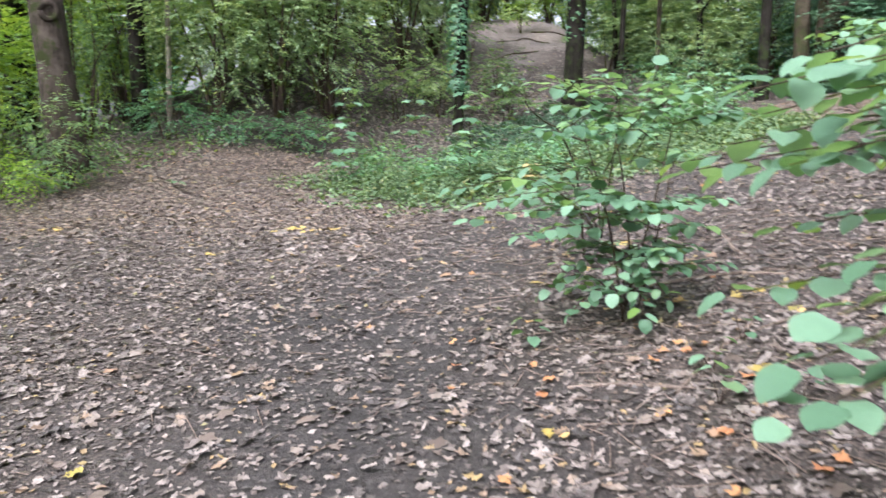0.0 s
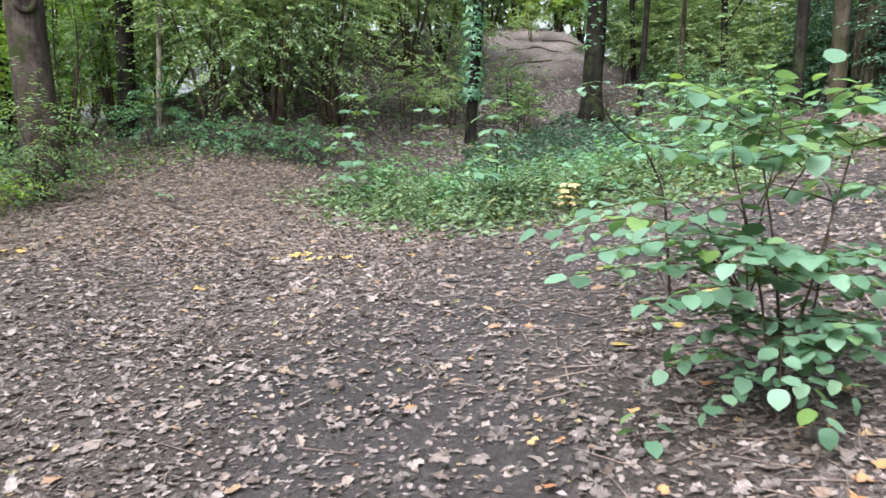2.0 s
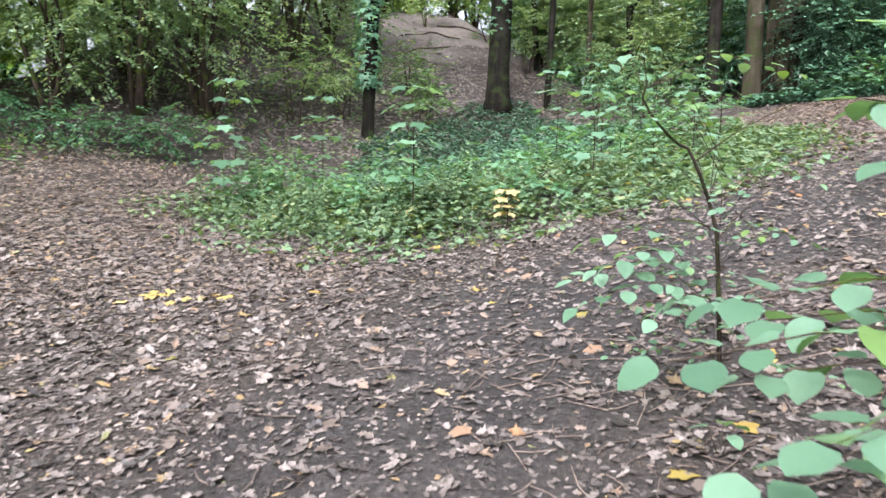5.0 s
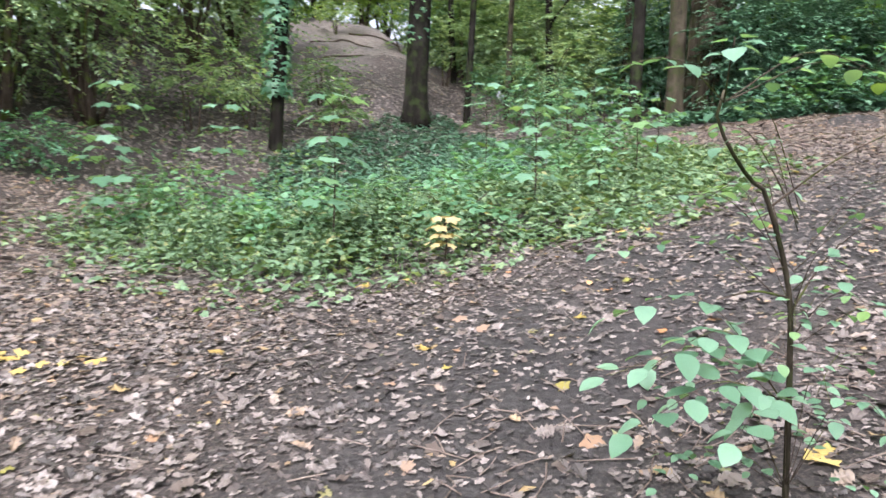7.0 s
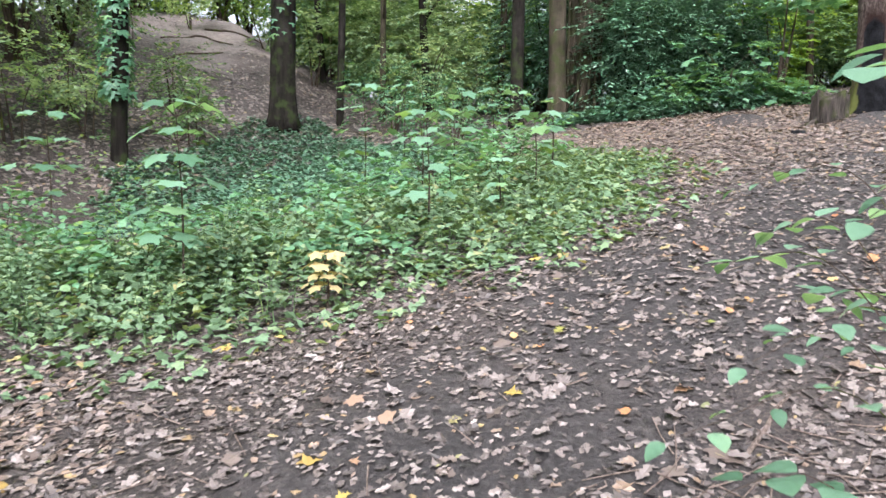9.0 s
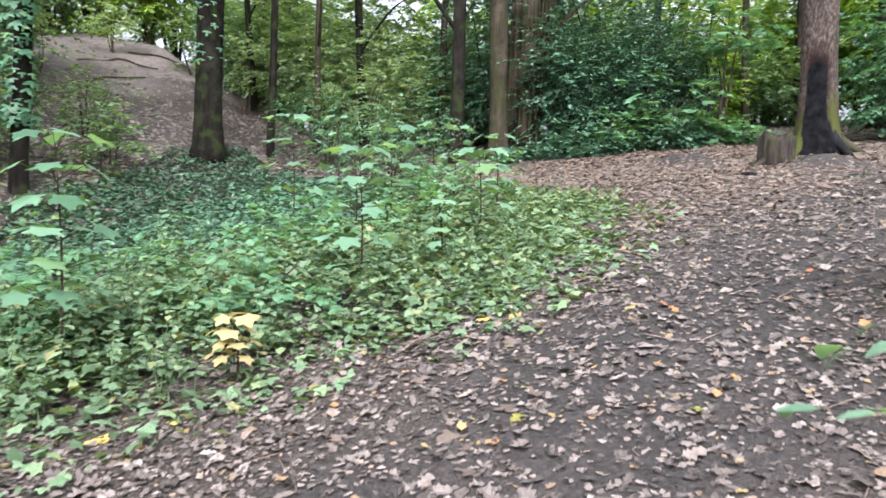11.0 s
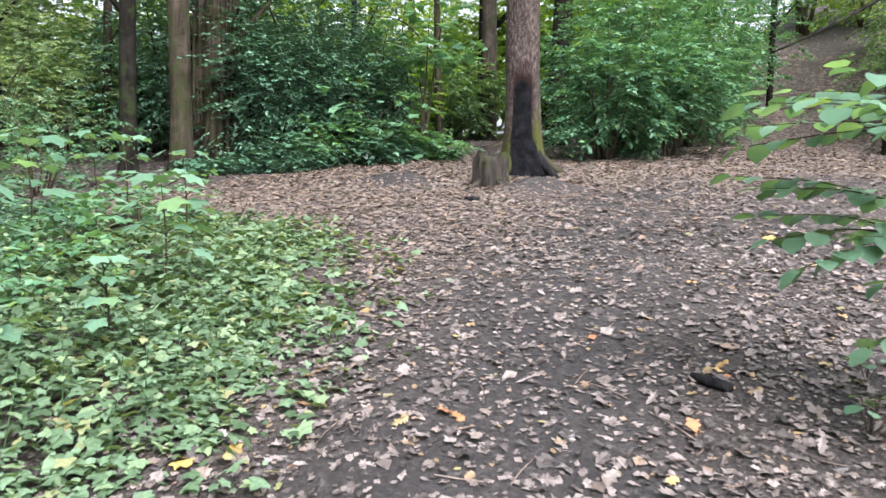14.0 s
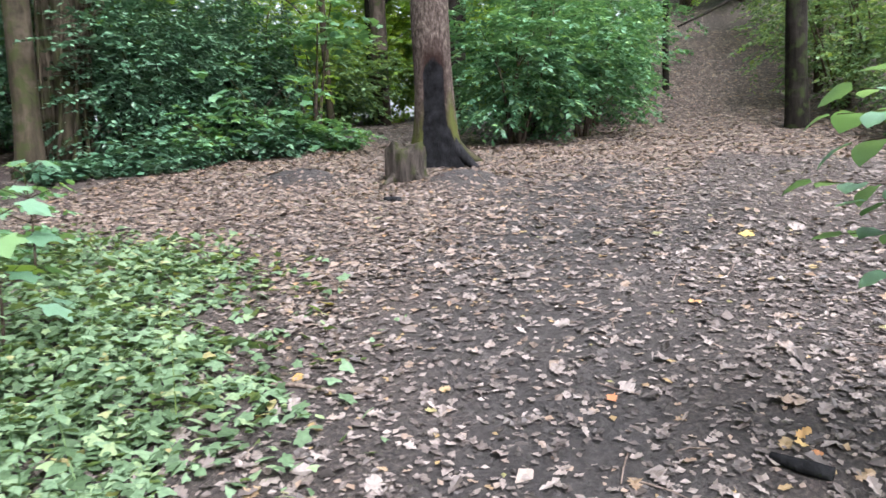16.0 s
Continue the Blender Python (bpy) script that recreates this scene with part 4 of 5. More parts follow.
shrub("sycamore_shrub", 12.4, 15.0, 3.3, 0.9, "tall green sycamore shoots in front of holly", COOL, 60, 6, 0.16, MAPLE, 58, 5, 0.0)
for k, (x, y, h, w) in enumerate(((13.2, 11.6, 2.3, 1.1), (14.6, 10.9, 2.3, 1.2), (15.4, 12.0, 3.6, 1.6), (17.0, 11.2, 3.0, 1.4), (18.8, 11.6, 3.6, 1.7), (18.4, 12.8, 4.6, 1.5), (21.0, 11.8, 4.0, 2.0))):
    shrub("hazel_bush", x, y, h, w, "spreading green hazel bush beside the path", HAZEL, 520, 11, 0.125, FAR, 70 + k, 8, -0.75)
for k, (x, y, h, w) in enumerate(((19.2, 6.6, 3.2, 1.5), (18.0, 5.2, 2.6, 1.5), (21.5, 6.5, 3.6, 1.8), (15.6, 5.0, 2.0, 1.1), (24, 7.2, 3.5, 1.6), (16.5, 3.0, 3.5, 1.8))):
    shrub("verge_bush", x, y, h, w, "dark green bush on the upper side of the path", GREEN, 520, 11, 0.12, FAR, 85 + k, 7, -0.8)
for k, (x, y, h, w, mat) in enumerate(((19.0, 20.0, 4.5, 2.2, LIME), (22.5, 17.0, 5.0, 2.4, LIME), (16.0, 21.5, 4.5, 2.2, LIME), (25.0, 13.5, 6, 2.6, LIME), (27, 10.5, 6, 2.6, LIME), (13.2, 21.5, 4.0, 2.0, GREEN), (10.0, 23.0, 4.2, 2.2, GREEN), (7.2, 22.0, 2.8, 1.5, SAGE), (15.6, 18.4, 1.6, 1.1, LIME), (17.0, 19.0, 2.2, 1.4, LIME), (13.6, 19.2, 2.4, 1.3, GREEN), (8.6, 21.2, 2.2, 1.4, SAGE), (10.6, 20.4, 2.4, 1.3, HAZEL), (6.4, 24.6, 2.6, 1.5, GREEN), (11.8, 22.6, 3.0, 1.6, GREEN), (9.0, 25.5, 3.2, 1.8, GREEN), (13.0, 26.0, 4.0, 2.0, LIME), (17.4, 17.6, 2.0, 1.2, GREEN), (21.5, 20.0, 4.5, 2.2, LIME), (23.5, 21.5, 5.0, 2.4, LIME))):
    shrub("far_shrub", x, y, h, w, "light green shrub deeper in the wood", mat, 520, 11, 0.15, FAR, 95 + k, 6, -0.8)


# Added bushes, mostly out of view, that shade the litter near the start
for k, (x, y, h, w) in enumerate(((3.9, 3.3, 2.6, 1.0), (2.9, 1.7, 2.6, 0.9), (3.6, 0.0, 2.8, 1.1))):
    shrub("verge_bush", x, y, h, w, "leafy thicket added mostly out of view to shade the verge", GREEN, 320, 11, 0.10, FAR, 360 + k, 7, -0.6)


# ---- plants beside the walker, leaf by leaf ----
LEAF_MESH = {}


def single_leaf(shape_name, shape, mat):
    """Shared blades, a few bends of each."""
    key = (shape_name, mat.name)
    if key not in LEAF_MESH:
        made = []
        for bend in (-0.12, 0.08, 0.25):
            v = shape[0].copy()
            v[:, 2] -= bend * v[:, 1] ** 2 + 0.1 * bend * v[:, 0]
            made.append(np_mesh(shape_name + "_leaf", v, shape[1], mat, False))
        LEAF_MESH[key] = made
    return LEAF_MESH[key]


def hang_leaf(parent, meshes, at, way, up, size, r):
    y = Vector(way).normalized()
    x = y.cross(Vector(up)).normalized()
    z = x.cross(y)
    ob = new("leaf", meshes[int(r.integers(len(meshes)))])
    ob.parent = parent
    m = Matrix((x, y, z)).transposed().to_4x4()
    ob.matrix_basis = Matrix.Translation(at) @ m @ Matrix.Scale(size, 4)


def leafy_twig(t, pts, n, size, shape_name, shape, r, mat=COOL_ONE, start=0.25, thick=0.004, flat=0.16, bare=False):
    """A twig through world points under the plant t, with n alternate leaves."""
    o = np.array(t.location)
    line = spline(np.array(pts) - o, 12)
    twig = part("twig", np_mesh("twig", *tube(line, (thick, thick * 0.7, thick * 0.4), 6), TWIG, False), t)
    if bare:
        return
    ms = single_leaf(shape_name, shape, mat)
    for i in range(n):
        f = start + (1 - start) * i / max(n - 1, 1)
        k = f * 11
        j = min(int(k), 10)
        p = line[j] + (k - j) * (line[j + 1] - line[j])
        d = unit(line[j + 1] - line[j])
        side = unit(np.cross(d, (0, 0, 1.0))) * (1 if i % 2 else -1)
        way = 0.5 * d + side + r.normal(0, 0.25, 3) if i < n - 1 else d
        way[2] -= 0.12
        hang_leaf(twig, ms, p + 0.02 * unit(way), way, (*r.normal(0, flat, 2), 1), size * r.uniform(0.75, 1.15), r)


def fan_twigs(t, at, n, reach, rise, leaves_each, size, shape_name, shape, r, mat=COOL_ONE, spin=None):
    """Twigs that fan out from one point of a stem."""
    for i in range(n):
        a = r.uniform(0, 6.28) if spin is None else spin[0] + (spin[1] - spin[0]) * (i + r.uniform(0.2, 0.8)) / n
        e = np.array(at) + (math.cos(a) * reach * r.uniform(0.7, 1.1), math.sin(a) * reach * r.uniform(0.7, 1.1), rise * r.uniform(0.3, 1.1))
        m = 0.5 * (np.array(at) + e) + (0, 0, 0.05 * reach)
        leafy_twig(t, (at, m, e), leaves_each, size, shape_name, shape, r, mat)


# Hazel-like bush on the right of the path's start
r1 = np.random.default_rng(71)
bx, by = 1.15, 4.15
bz = gz(bx, by)
bush = thing("young_hazel", (bx, by, bz), "young hazel bush with round blue-green leaves", "shrub")
for base, top in (((0, 0), (-0.28, -0.05, 1.1)), ((0.06, 0.05), (-0.05, 0.25, 1.25)), ((-0.03, 0.04), (0.25, 0.0, 1.2)), ((0.02, -0.04), (0.35, 0.3, 0.95))):
    s = np.array([base[0], base[1], -0.06])
    e = np.array(top)
    part("stem", np_mesh("stem", *tube(spline([s, 0.5 * (s + e) + (0.03, 0.02, 0.05), e], 10), (0.008, 0.006, 0.003), 8, 0.05), TWIG, False), bush)
    o = np.array([bx, by, bz])
    for q in (0.35, 0.58, 0.95):
        fan_twigs(bush, o + s + q * (e - s), 4, 0.44 - 0.06 * q, 0.10, 11, 0.075, "round", ROUND, r1)
for e in ((0.30, 3.95, bz + 0.72), (0.15, 4.2, bz + 0.78), (0.45, 4.4, bz + 0.68), (0.5, 3.85, bz + 0.55), (0.25, 4.05, bz + 0.62), (0.6, 4.6, bz + 0.75), (0.75, 3.75, bz + 0.72), (0.35, 4.35, bz + 0.85), (0.65, 3.95, bz + 0.85)):
    leafy_twig(bush, ((bx - 0.15, by, bz + 0.5), (0.5 * (bx + e[0]), 0.5 * (by + e[1]), e[2] + 0.04), e), 14, 0.08, "round", ROUND, r1)
for e in ((0.7, 4.3, bz + 0.16), (0.95, 4.7, bz + 0.1), (0.8, 4.0, bz + 0.1), (1.3, 3.9, bz + 0.2), (0.85, 4.5, bz + 0.22), (1.0, 3.85, bz + 0.25), (1.35, 4.5, bz + 0.25), (1.15, 3.8, bz + 0.12)):
    leafy_twig(bush, ((bx, by, bz + 0.1), (0.5 * (bx + e[0]), 0.5 * (by + e[1]), e[2] + 0.12), e), 12, 0.07, "round", ROUND, r1)
for e in ((0.62, 4.1, bz + 1.36), (0.75, 4.4, bz + 1.42), (0.95, 4.0, bz + 1.4), (1.3, 4.2, bz + 1.45), (1.55, 4.4, bz + 1.4), (1.5, 4.0, bz + 1.3), (1.0, 4.6, bz + 1.4)):
    leafy_twig(bush, ((bx + r1.uniform(-0.15, 0.15), by + r1.uniform(-0.05, 0.15), bz + r1.uniform(0.75, 1.1)), (0.5 * (bx + e[0]), by, bz + 1.28), e), 14, 0.08, "round", ROUND, r1)

# Thin crooked sapling
sx, sy = 1.27, 5.8
sz_ = gz(sx, sy)
sap = thing("crooked_sapling", (sx, sy, sz_), "thin mossy crooked sapling with few leaves", "sapling")
so = np.array([sx, sy, sz_])
stem_line = spline(np.array([(1.27, 5.8, sz_ - 0.06), (1.2, 5.76, 1.15), (1.15, 5.74, 1.4), (1.01, 5.7, 1.66), (0.92, 5.66, 1.70), (0.80, 5.61, 1.79), (0.745, 5.59, 1.86), (0.76, 5.585, 1.92)]) - so, 24)
part("stem", np_mesh("stem", *tube(stem_line, (0.011, 0.009, 0.007, 0.004), 10, 0.08), BARK_OLIVE, False), sap)
r2 = np.random.default_rng(72)
for e in ((0.35, 5.42, 1.93), (0.55, 5.3, 1.97), (1.15, 5.5, 1.98), (1.45, 5.7, 1.98)):
    leafy_twig(sap, ((0.76, 5.585, 1.89), (0.5 * (0.78 + e[0]), 0.5 * (5.59 + e[1]), e[2] + 0.04), e), 8, 0.05, "ovate", OVATE, r2, thick=0.002)
for s, e in (((1.15, 5.74, 1.36), (0.75, 5.55, 1.4)), ((1.17, 5.75, 1.3), (1.5, 5.9, 1.5)), ((1.03, 5.71, 1.62), (1.4, 5.65, 1.85))):
    leafy_twig(sap, (s, 0.5 * (np.array(s) + e) + (0, 0, 0.02), e), 0, 0.05, "ovate", OVATE, r2, bare=True, thick=0.004)
for e in ((0.58, 5.75, 1.16), (0.7, 5.95, 1.28), (0.5, 5.5, 1.1), (0.8, 5.5, 1.05), (0.62, 5.62, 1.22)):
    leafy_twig(sap, ((1.2, 5.76, 1.02), (0.5 * (1.2 + e[0]), 0.5 * (5.76 + e[1]), e[2] + 0.06), e), 11, 0.078, "ovate", OVATE, r2, thick=0.002)
for e in ((1.35, 6.4, 1.62), (1.62, 6.5, 1.68), (1.5, 6.25, 1.55)):
    leafy_twig(sap, ((1.12, 5.73, 1.45), (0.5 * (1.12 + e[0]), 0.5 * (5.73 + e[1]), e[2] + 0.05), e), 8, 0.06, "ovate", OVATE, r2, start=0.5, thick=0.002)
for i in range(11):
    a = r2.uniform(0, 6.28)
    e = (1.2 + 0.5 * math.cos(a), 5.72 + 0.42 * math.sin(a), sz_ + r2.uniform(0.1, 0.75))
    leafy_twig(sap, ((1.25, 5.79, sz_ + 0.1), (0.5 * (1.25 + e[0]), 0.5 * (5.79 + e[1]), e[2] + 0.05), e), 11, 0.038, "ovate", OVATE, r2, thick=0.0015)

for i in range(15):
    a, b = r2.uniform(0, 6.28), r2.uniform(0.35, 1.25)
    e = (1.12 + 0.55 * math.cos(a), 5.75 + 0.4 * math.sin(a), sz_ + b)
    leafy_twig(sap, ((1.2, 5.77, sz_ + 0.8 * b), (0.5 * (1.2 + e[0]), 0.5 * (5.77 + e[1]), e[2] + 0.03), e), 10, 0.034, "ovate", OVATE, r2, thick=0.0015)

# Sprays that reach in at the start and beyond the bend
r3 = np.random.default_rng(73)
nx, ny = 1.35, 1.45
nz = gz(nx, ny)
near = thing("path_side_shrub", (nx, ny, nz), "leafy shrub reaching over the path's edge", "shrub")
for top in ((0.0, 0.0, 1.75), (0.15, 0.2, 1.5)):
    part("stem", np_mesh("stem", *tube(spline([(0, 0, -0.06), (0.05, 0.05, 0.8), top], 9), (0.012, 0.009, 0.004), 8), TWIG, False), near)
for e, h in (((0.63, 1.19, 1.14), 1.2), ((0.67, 1.12, 1.1), 1.1), ((0.6, 1.15, 1.06), 1.05), ((0.70, 1.21, 1.22), 1.25), ((0.80, 1.27, 1.31), 1.3), ((0.67, 1.56, 1.19), 1.2), ((0.74, 1.64, 1.65), 1.6), ((0.70, 1.21, 1.64), 1.6),
             ((0.78, 1.84, 1.45), 1.45), ((0.76, 1.52, 1.47), 1.45), ((0.78, 2.27, 1.46), 1.4), ((0.75, 1.3, 1.5), 1.5), ((0.95, 1.6, 1.55), 1.5), ((0.95, 1.9, 1.3), 1.3),
             ((0.66, 1.52, 1.62), 1.55), ((0.75, 1.42, 1.68), 1.6), ((0.66, 1.6, 1.51), 1.45), ((0.69, 1.39, 1.47), 1.4), ((0.75, 1.3, 1.56), 1.5), ((0.73, 1.21, 1.64), 1.6), ((0.66, 1.8, 1.45), 1.4), ((0.78, 1.71, 1.58), 1.5)):
    leafy_twig(near, ((nx, ny, h), (0.5 * (nx + e[0]), 0.5 * (ny + e[1]), e[2] + 0.06), e), 11, 0.072, "round", ROUND, r3)
hx, hy = 4.75, 6.45
hz = gz(hx, hy)
arch = thing("arching_sapling", (hx, hy, hz), "arching sapling with broad pale green leaf sprays", "sapling")
for top in ((-0.25, 0.3, 1.3), (-0.1, 0.5, 1.0)):
    part("stem", np_mesh("stem", *tube(spline([(0, 0, -0.06), (0.05, 0.1, 0.7), top], 9), (0.012, 0.009, 0.004), 8), TWIG, False), arch)
for s, e in (((4.5, 6.75, 2.5), (3.8, 7.25, 2.6)), ((4.5, 6.75, 2.5), (3.95, 7.45, 2.62)), ((4.5, 6.75, 2.55), (4.25, 7.4, 2.7)), ((4.55, 6.8, 2.5), (3.9, 6.9, 2.68)), ((4.5, 6.75, 2.5), (4.4, 7.6, 2.5)),
             ((4.6, 6.9, 2.1), (4.05, 6.75, 1.85)), ((4.6, 6.9, 2.1), (4.45, 7.5, 2.1)), ((4.5, 6.75, 2.5), (4.1, 7.2, 2.75)), ((4.5, 6.75, 2.5), (3.75, 7.05, 2.5)), ((4.6, 6.9, 2.1), (4.2, 7.35, 2.0)), ((4.65, 6.7, 1.8), (4.3, 7.1, 1.7)), ((4.55, 6.8, 2.5), (4.41, 7.6, 2.66)), ((4.55, 6.8, 2.5), (4.58, 7.65, 2.6)), ((4.55, 6.8, 2.5), (4.28, 7.5, 2.7)), ((4.6, 6.9, 2.2), (4.62, 7.7, 2.38)), ((4.6, 6.9, 2.2), (4.48, 7.55, 2.32)), ((4.6, 6.9, 2.1), (4.68, 7.6, 2.2)),
             ((4.7, 6.7, 2.0), (4.29, 7.17, 2.13)), ((4.7, 6.7, 2.0), (4.15, 6.95, 2.02)), ((4.7, 6.7, 1.9), (4.2, 6.75, 1.94)), ((4.7, 6.7, 1.9), (4.36, 7.06, 1.95)), ((4.7, 6.6, 1.8), (4.35, 6.75, 1.78)), ((4.7, 6.7, 2.0), (4.54, 7.18, 2.2)), ((4.7, 6.6, 1.9), (4.3, 6.6, 1.9)), ((4.7, 6.7, 1.8), (4.4, 6.9, 1.7))):
    leafy_twig(arch, (s, 0.5 * (np.array(s) + e) + (0, 0, 0.05), e), 11, 0.10, "round", ROUND, r3)


def maple_sapling(x, y, high, label, seed, size=0.14, tiers=4, reach=0.32, mat=COOL_ONE):
    """A sycamore seedling tree: one stem with level tiers of broad leaves."""
    r = np.random.default_rng(seed)
    z = gz(x, y)
    t = thing("sycamore_sapling", (x, y, z), label, "sapling", "sycamore saplings")
    part("stem", np_mesh("stem", *tube(spline([(0, 0, -0.05), (0.02, 0.01, high * 0.5), (0.0, 0.03, high)], 9), (0.01, 0.007, 0.003), 8), TWIG, False), t)
    ms = single_leaf("maple", MAPLE, mat)
    for i in range(tiers):
        f = 0.35 + 0.65 * i / max(tiers - 1, 1)
        for k in range(5):
            a = k * 1.257 + i * 0.8 + r.uniform(-0.3, 0.3)
            d = np.array([math.cos(a), math.sin(a), 0])
            rr = reach * (1.1 - 0.5 * f) * r.uniform(0.6, 1.0)
            p = np.array([0, 0, high * f]) + d * rr + (0, 0, 0.06)
            stalk = part("leaf_stalk", np_mesh("leaf_stalk", *tube(np.array([(0, 0.01, high * f * 0.97), p]), (0.003, 0.002), 4), TWIG, False), t)
            hang_leaf(stalk, ms, p, d + (0, 0, -0.25), (*r.normal(0, 0.15, 2), 1), size * r.uniform(0.8, 1.2), r)


SIDE_SAPLINGS = ((5.08, 12.26, 0.75), (4.82, 13.18, 0.9), (4.34, 13.35, 1.0), (3.5, 12.54, 0.8), (5.42, 13.62, 0.8), (4.67, 15.54, 1.1))
maple_sapling(0.6, 10.4, 1.35, "tall sycamore sapling with level tiers of leaves", 80, 0.15, 6, 0.3)
maple_sapling(-1.45, 12.3, 0.95, "young sycamore with drooping pale leaves", 81, 0.16, 4, 0.4)
maple_sapling(-1.5, 14.8, 1.3, "yellowing sycamore sapling at the shrub's edge", 82, 0.16, 4, 0.45)
maple_sapling(-0.2, 14.2, 1.3, "young sycamore among herbs below the bank", 83, 0.15, 4, 0.4)
maple_sapling(4.1, 12.9, 0.95, "sycamore sapling with pale leaf tiers", 84, 0.15, 4, 0.4)
maple_sapling(4.1, 11.2, 0.75, "small sycamore sapling at the bed's edge", 85, 0.13, 4, 0.33)
maple_sapling(2.6, 10.6, 1.0, "sycamore sapling in the nettle bed", 86, 0.13, 4, 0.35)
maple_sapling(3.2, 13.5, 1.2, "sycamore sapling deep in the bed", 87, 0.14, 4, 0.4)
maple_sapling(3.3, 10.6, 0.5, "bright green seedling with hanging leaves", 88, 0.085, 4, 0.13)
for k, (x, y, h) in enumerate(SIDE_SAPLINGS):
    maple_sapling(x, y, h, "leggy sycamore sapling with pale drooping leaves", 180 + k, 0.11, 4, 0.3)
maple_sapling(1.36, 9.58, 0.32, "pale yellow withering seedling at the bed's edge", 89, 0.085, 4, 0.13, YELLOW)


def seedling(x, y, n, size, label, seed, mat=COOL_ONE):
    r = np.random.default_rng(seed)
    z = gz(x, y)
    t = thing("seedling", (x, y, z), label, "seedling", "seedlings on the path")
    ms = single_leaf("round", ROUND, mat)
    for i in range(n):
        a = i * 2.4
        h = r.uniform(0.05, 0.16)
        p = np.array([math.cos(a) * 0.05, math.sin(a) * 0.05, h])
        stalk = part("stalk", np_mesh("stalk", *tube(np.array([(0, 0, -0.02), p]), (0.003, 0.002), 4), TWIG, False), t)
        hang_leaf(stalk, ms, p, (math.cos(a), math.sin(a), -0.1), (*r.normal(0, 0.2, 2), 1), size * r.uniform(0.7, 1.1), r)


for k, (x, y, n, s) in enumerate(((0.59, 4.1, 5, 0.085), (1.25, 3.0, 4, 0.09), (1.6, 3.6, 4, 0.06), (1.35, 3.35, 5, 0.07), (1.55, 2.9, 4, 0.06), (1.0, 5.35, 4, 0.07), (4.35, 7.1, 6, 0.07), (4.75, 6.95, 6, 0.08), (4.9, 7.15, 5, 0.07), (-3.9, 11.6, 5, 0.1))):
    seedling(x, y, n, s, "small green seedling rising through fallen leaves", 90 + k)


# ---- sticks and lying wood ----
def stick(x, y, length, turn, radius, label, mat=DRYWOOD, seed=0, bend=0.06):
    r = np.random.default_rng(seed + 900)
    t = np.linspace(-0.5, 0.5, 9)
    c, s = math.cos(radians(turn)), math.sin(radians(turn))
    off = bend * length * (np.cos(t * np.pi) + 0.4 * np.sin(t * 7 + seed))
    px, py = x + t * length * c - off * s, y + t * length * s + off * c
    pz = land(px, py) + radius * 0.8
    p = np.stack([px - x, py - y, pz - gz(x, y)], -1)
    ob = new("stick", np_mesh("stick", *tube(p, (radius, radius, radius * 0.6), 8, 0.08), mat, False))
    ob.location = (x, y, gz(x, y))
    return tagged(ob, label, "stick")


tagged(stick(4.5, 7.75, 0.2, 73, 0.026, "short black charred log lying on the soil", BLACKLOG, 1, 0.02), category="log").name = "charred_log"
stick(4.37, 9.72, 0.38, -74, 0.011, "broken pale stick at the bed's edge", DRYWOOD, 2)
stick(2.35, 9.35, 0.35, 15, 0.012, "short brown stick at the bed's edge", DRYWOOD, 3)
stick(1.5, 4.95, 0.5, 10, 0.010, "dry stick under the hazel", DRYWOOD, 4)
stick(2.2, 6.9, 0.45, 20, 0.010, "dry bent stick behind the sapling", DRYWOOD, 5)
stick(1.75, 6.3, 0.32, 70, 0.012, "forked pale stick on bare soil", DRYWOOD, 6)
stick(1.8, 4.6, 0.9, -20, 0.012, "long fallen branch under shrubs", DRYWOOD, 7)
stick(1.55, 3.5, 1.1, 35, 0.011, "long thin fallen branch on leaves", DRYWOOD, 8)
stick(0.95, 3.3, 0.6, -25, 0.010, "thin brown fallen branch", DRYWOOD, 9)
stick(2.3, 5.4, 0.8, 80, 0.013, "pale dead branch leaning in the litter", DRYWOOD, 10)
stick(-0.3, 5.2, 0.14, 60, 0.008, "small broken twig on mud", DRYWOOD, 11)
stick(3.2, 24.6, 1.8, 8, 0.028, "dark root lying across the sandy bank", TWIG, 13, 0.05)
stick(4.4, 26.0, 1.5, -10, 0.025, "dark root ledge on the sandy bank", TWIG, 14, 0.05)
stick(2.7, 22.8, 1.6, 15, 0.025, "fallen dark branch on the bank", TWIG, 15, 0.06)
stick(7.9, 11.1, 0.16, 100, 0.03, "dark clod of rotten wood before the stump", BLACKLOG, 12, 0.02)
tw = []
for i in range(1000):
    x, y = (lr.uniform(0.3, 3), lr.uniform(2, 7)) if i % 2 else (lr.uniform(-3, 9), lr.uniform(1.2, 12))
    a, ln = lr.uniform(0, 6.28), lr.uniform(0.06, 0.3)
    e = np.array([math.cos(a), math.sin(a)]) * ln
    p = np.array([(x, y, 0), (x + e[0] * 0.5 + lr.normal(0, 0.01), y + e[1] * 0.5 + lr.normal(0, 0.01), 0), (x + e[0], y + e[1], 0)])
    p[:, 2] = land(p[:, 0], p[:, 1]) + 0.012
    tw.append(tube(p, (0.004, 0.0025), 4))
tagged(new("twig_scatter", np_mesh("twig_scatter", *joined(tw), DRYWOOD)), "thin dry twigs scattered among the leaves", "twigs", kind="stuff")

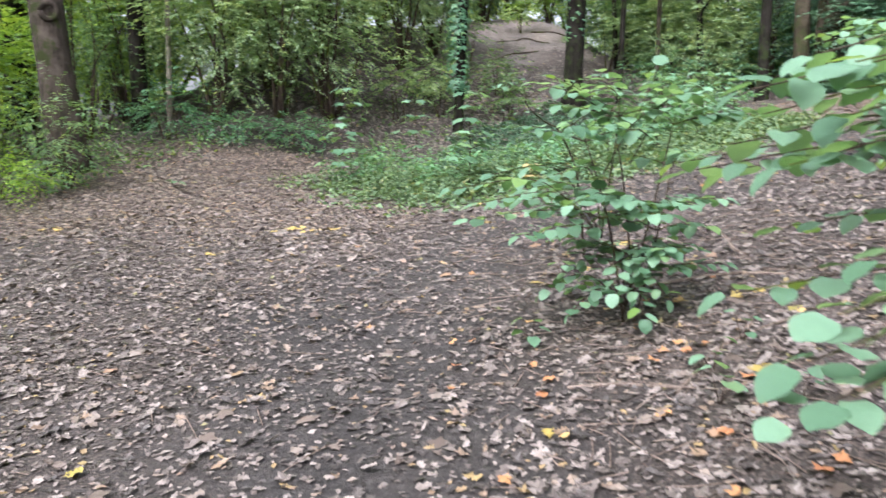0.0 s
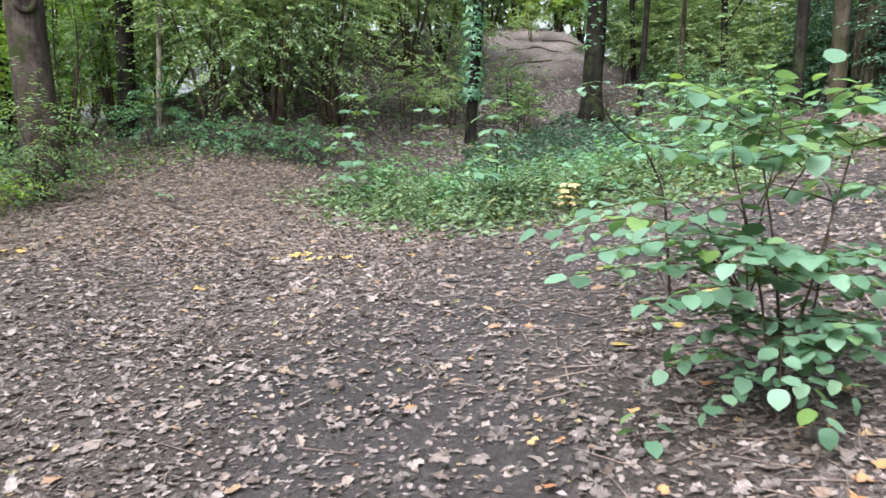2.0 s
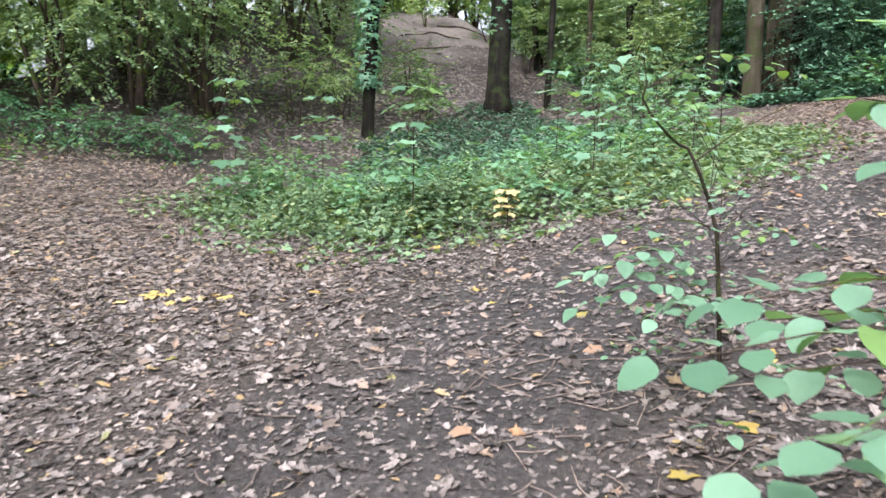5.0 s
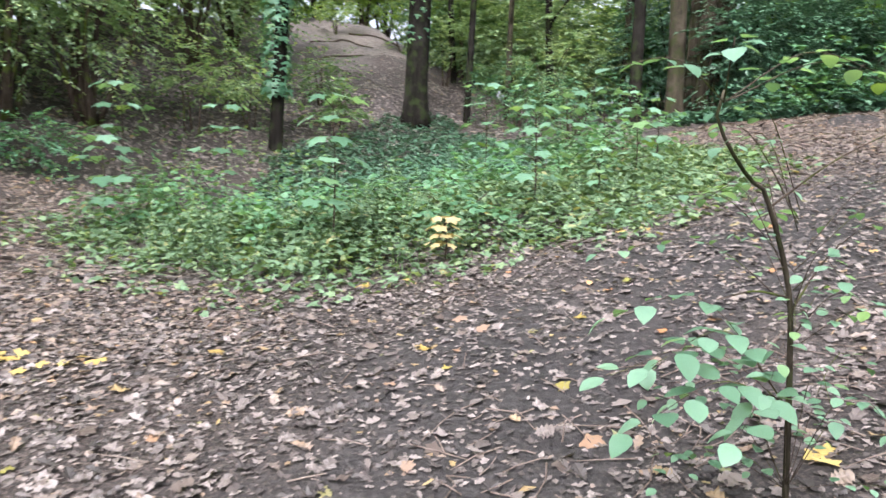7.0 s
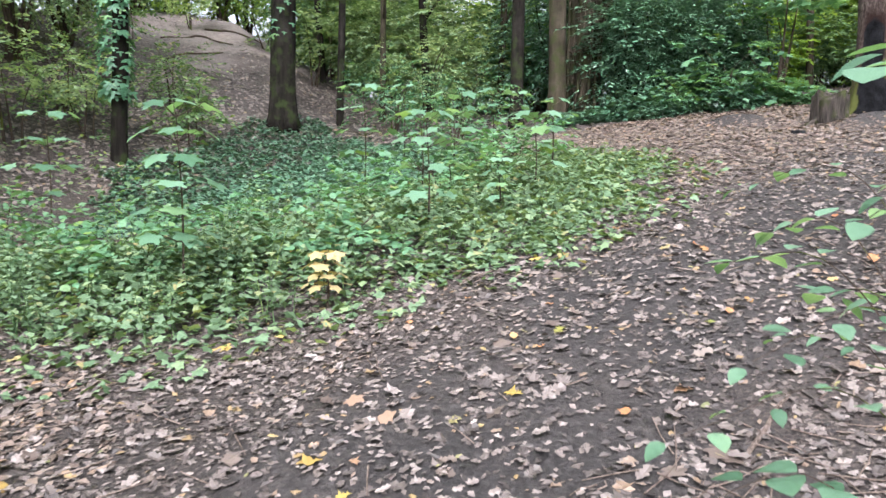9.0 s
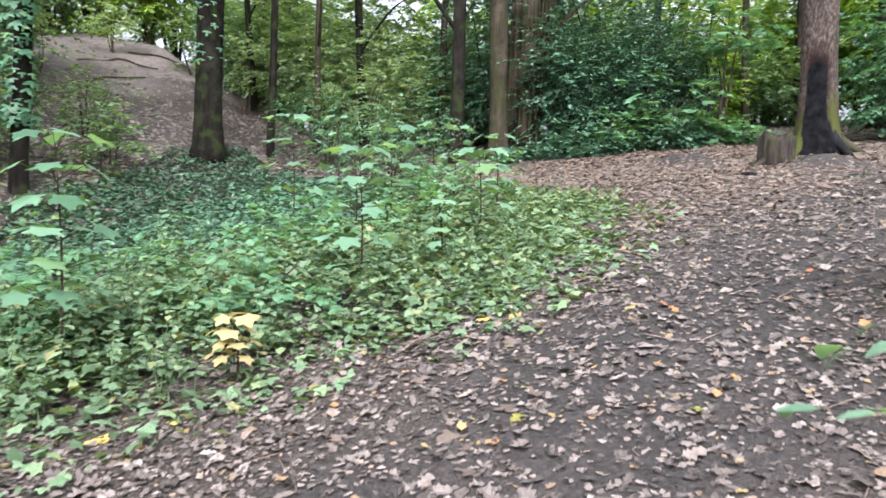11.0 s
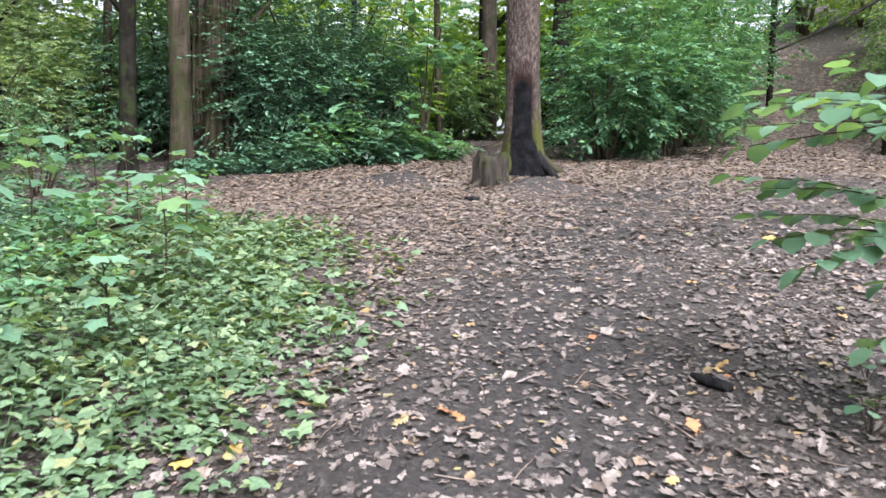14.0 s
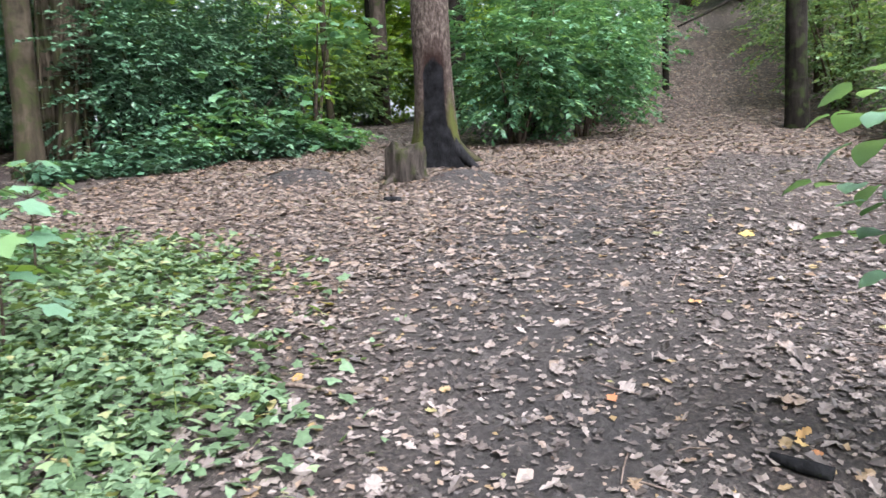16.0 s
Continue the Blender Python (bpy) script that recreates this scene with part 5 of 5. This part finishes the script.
ORANGE = leaf_material("bright_fallen_leaf", ((0.0, (0.30, 0.13, 0.06)), (0.5, (0.37, 0.20, 0.09)), (1.0, (0.42, 0.29, 0.12))), 0.1, 0.55, True)
GOLD = leaf_material("golden_fallen_leaf", ((0.0, (0.36, 0.25, 0.07)), (1.0, (0.42, 0.33, 0.12))), 0.1, 0.55, True)
CRISP = MAPLE[0] * (1.1, 0.9, 1.0)
CRISP[:, 2] += 0.1 * np.sin(9 * CRISP[:, 0] + 4 * CRISP[:, 1])
BRIGHT = {ORANGE.name: np_mesh("bright_leaf", *OAK_WIDE, ORANGE, False), GOLD.name: np_mesh("bright_leaf", CRISP, MAPLE[1], GOLD, False)}


def bright_leaf(x, y, size, mat, label, r):
    a = r.uniform(0, 6.28)
    sx, sy = slope(x, y)
    up = Vector((r.normal(0, 0.14) - sx, r.normal(0, 0.14) - sy, 1)).normalized()
    xx = Vector((math.cos(a), math.sin(a), 0)).cross(up).normalized()
    ob = new("fallen_leaf", BRIGHT[mat.name])
    ob.matrix_basis = Matrix.Translation((x, y, gz(x, y) + 0.016)) @ Matrix((xx, up.cross(xx), up)).transposed().to_4x4() @ Matrix.Scale(size, 4)
    tagged(ob, label, "leaf", "bright fallen leaves")


br = np.random.default_rng(64)
for i in range(34):
    bright_leaf(br.uniform(0.1, 2.0), br.uniform(2.3, 4.7), br.uniform(0.045, 0.085), ORANGE, "orange maple leaf lying on brown litter", br)
for i in range(16):
    bright_leaf(br.uniform(1.6, 6.2), br.uniform(6.8, 9.0), br.uniform(0.045, 0.085), ORANGE, "orange maple leaf on the trodden soil", br)
for cx, cy, n in ((-1.45, 8.4, 5), (-1.7, 8.5, 4), (-4.45, 8.9, 5), (-1.1, 8.3, 3), (0.86, 9.3, 2), (1.9, 4.2, 3), (1.6, 6.0, 3), (-2.1, 7.2, 3), (7.6, 8.0, 3), (2.8, 9.2, 2)):
    for i in range(n):
        bright_leaf(cx + br.normal(0, 0.1), cy + br.normal(0, 0.08), br.uniform(0.06, 0.1), GOLD, "golden maple leaf among brown litter", br)

# ---- wood beyond: trees and undergrowth all round ----
fr = np.random.default_rng(3)
KINDS = []
for k, (mat, bark) in enumerate(((GREEN, BARK_DARK), (LIME, BARK_OLIVE), (GREEN, BARK), (LIME, BARK_DARK))):
    x, y = (-22 + 2 * k, 30 + k)
    KINDS.append(tree("wood_tree", x, y, 0.13 + 0.04 * k, 11 + k, "slim leafy woodland tree deeper in the wood", bark, (0.02 * (k - 1.5), 0), (2.6, 2.6, 4.6), 0.62, 0.45, 0.25, 3, 200 + k, foliage=mat, sides=10, fork=3.5))
UNDER = [shrub("undergrowth_bush", -24 + 3 * k, 26, 4.0, 2.3, "leafy undergrowth bush deeper in the wood", (GREEN, LIME, GREEN)[k], 290, 10, 0.25, FAR, 130 + k, 5, -0.8) for k in range(3)]


def clear_of_view(x, y):
    if -9 < x < 20 and -3 < y < 23 or 0 < x < 9 and 0 < y < 31:
        return False
    return not (20 <= x < 34 and 7 < y < 11)


count = 0
while count < 74:
    a, d = fr.uniform(0, 6.28), fr.uniform(9, 46)
    x, y = 5 + math.cos(a) * d, 9 + math.sin(a) * d
    if clear_of_view(x, y):
        s = fr.uniform(0.8, 1.25)
        c = copy_thing(KINDS[1 + 2 * int(fr.integers(2)) if x < -7 and y > 6 else int(fr.integers(4))], pose(x, y, gz(x, y), 0, 0, fr.uniform(0, 360)) @ Matrix.Scale(s, 4))
        count += 1
count = 0
while count < 66:
    a, d = fr.uniform(0, 6.28), fr.uniform(10, 44)
    x, y = 5 + math.cos(a) * d, 9 + math.sin(a) * d
    if clear_of_view(x, y):
        copy_thing(UNDER[1 if x < -7 and y > 6 else int(fr.integers(3))], pose(x, y, gz(x, y), 0, 0, fr.uniform(0, 360)) @ Matrix.Scale(fr.uniform(0.7, 1.3), 4))
        count += 1

# ---- the fallen leaves nearest the walker, one by one ----
DM = [np_mesh("fallen_leaf", s[0], s[1], DEAD_ONE, False) for s in (OAK, MAPLE, OAK_WIDE, OAK)]
pr = np.random.default_rng(77)
count = 0
while count < 300:
    x, y = pr.uniform(-3.2, 7.5), pr.uniform(2.0, 10.5)
    if in_patch(x, y) > 0.1 or not (-1.8 < x - 0.75 * max(0, y - 6.5) < 2.6):
        continue
    k = int(pr.integers(4))
    a = pr.uniform(0, 6.28)
    sx, sy = slope(x, y)
    up = Vector((pr.normal(0, 0.12) - sx, pr.normal(0, 0.12) - sy, 1)).normalized()
    d = Vector((math.cos(a), math.sin(a), 0))
    xx = d.cross(up).normalized()
    ob = new("leaf", DM[k])
    ob.parent = GROUND
    ob.matrix_basis = Matrix.Translation((x, y, gz(x, y) + 0.013)) @ Matrix((xx, up.cross(xx), up)).transposed().to_4x4() @ Matrix.Scale(pr.uniform(0.06, 0.1), 4)
    count += 1
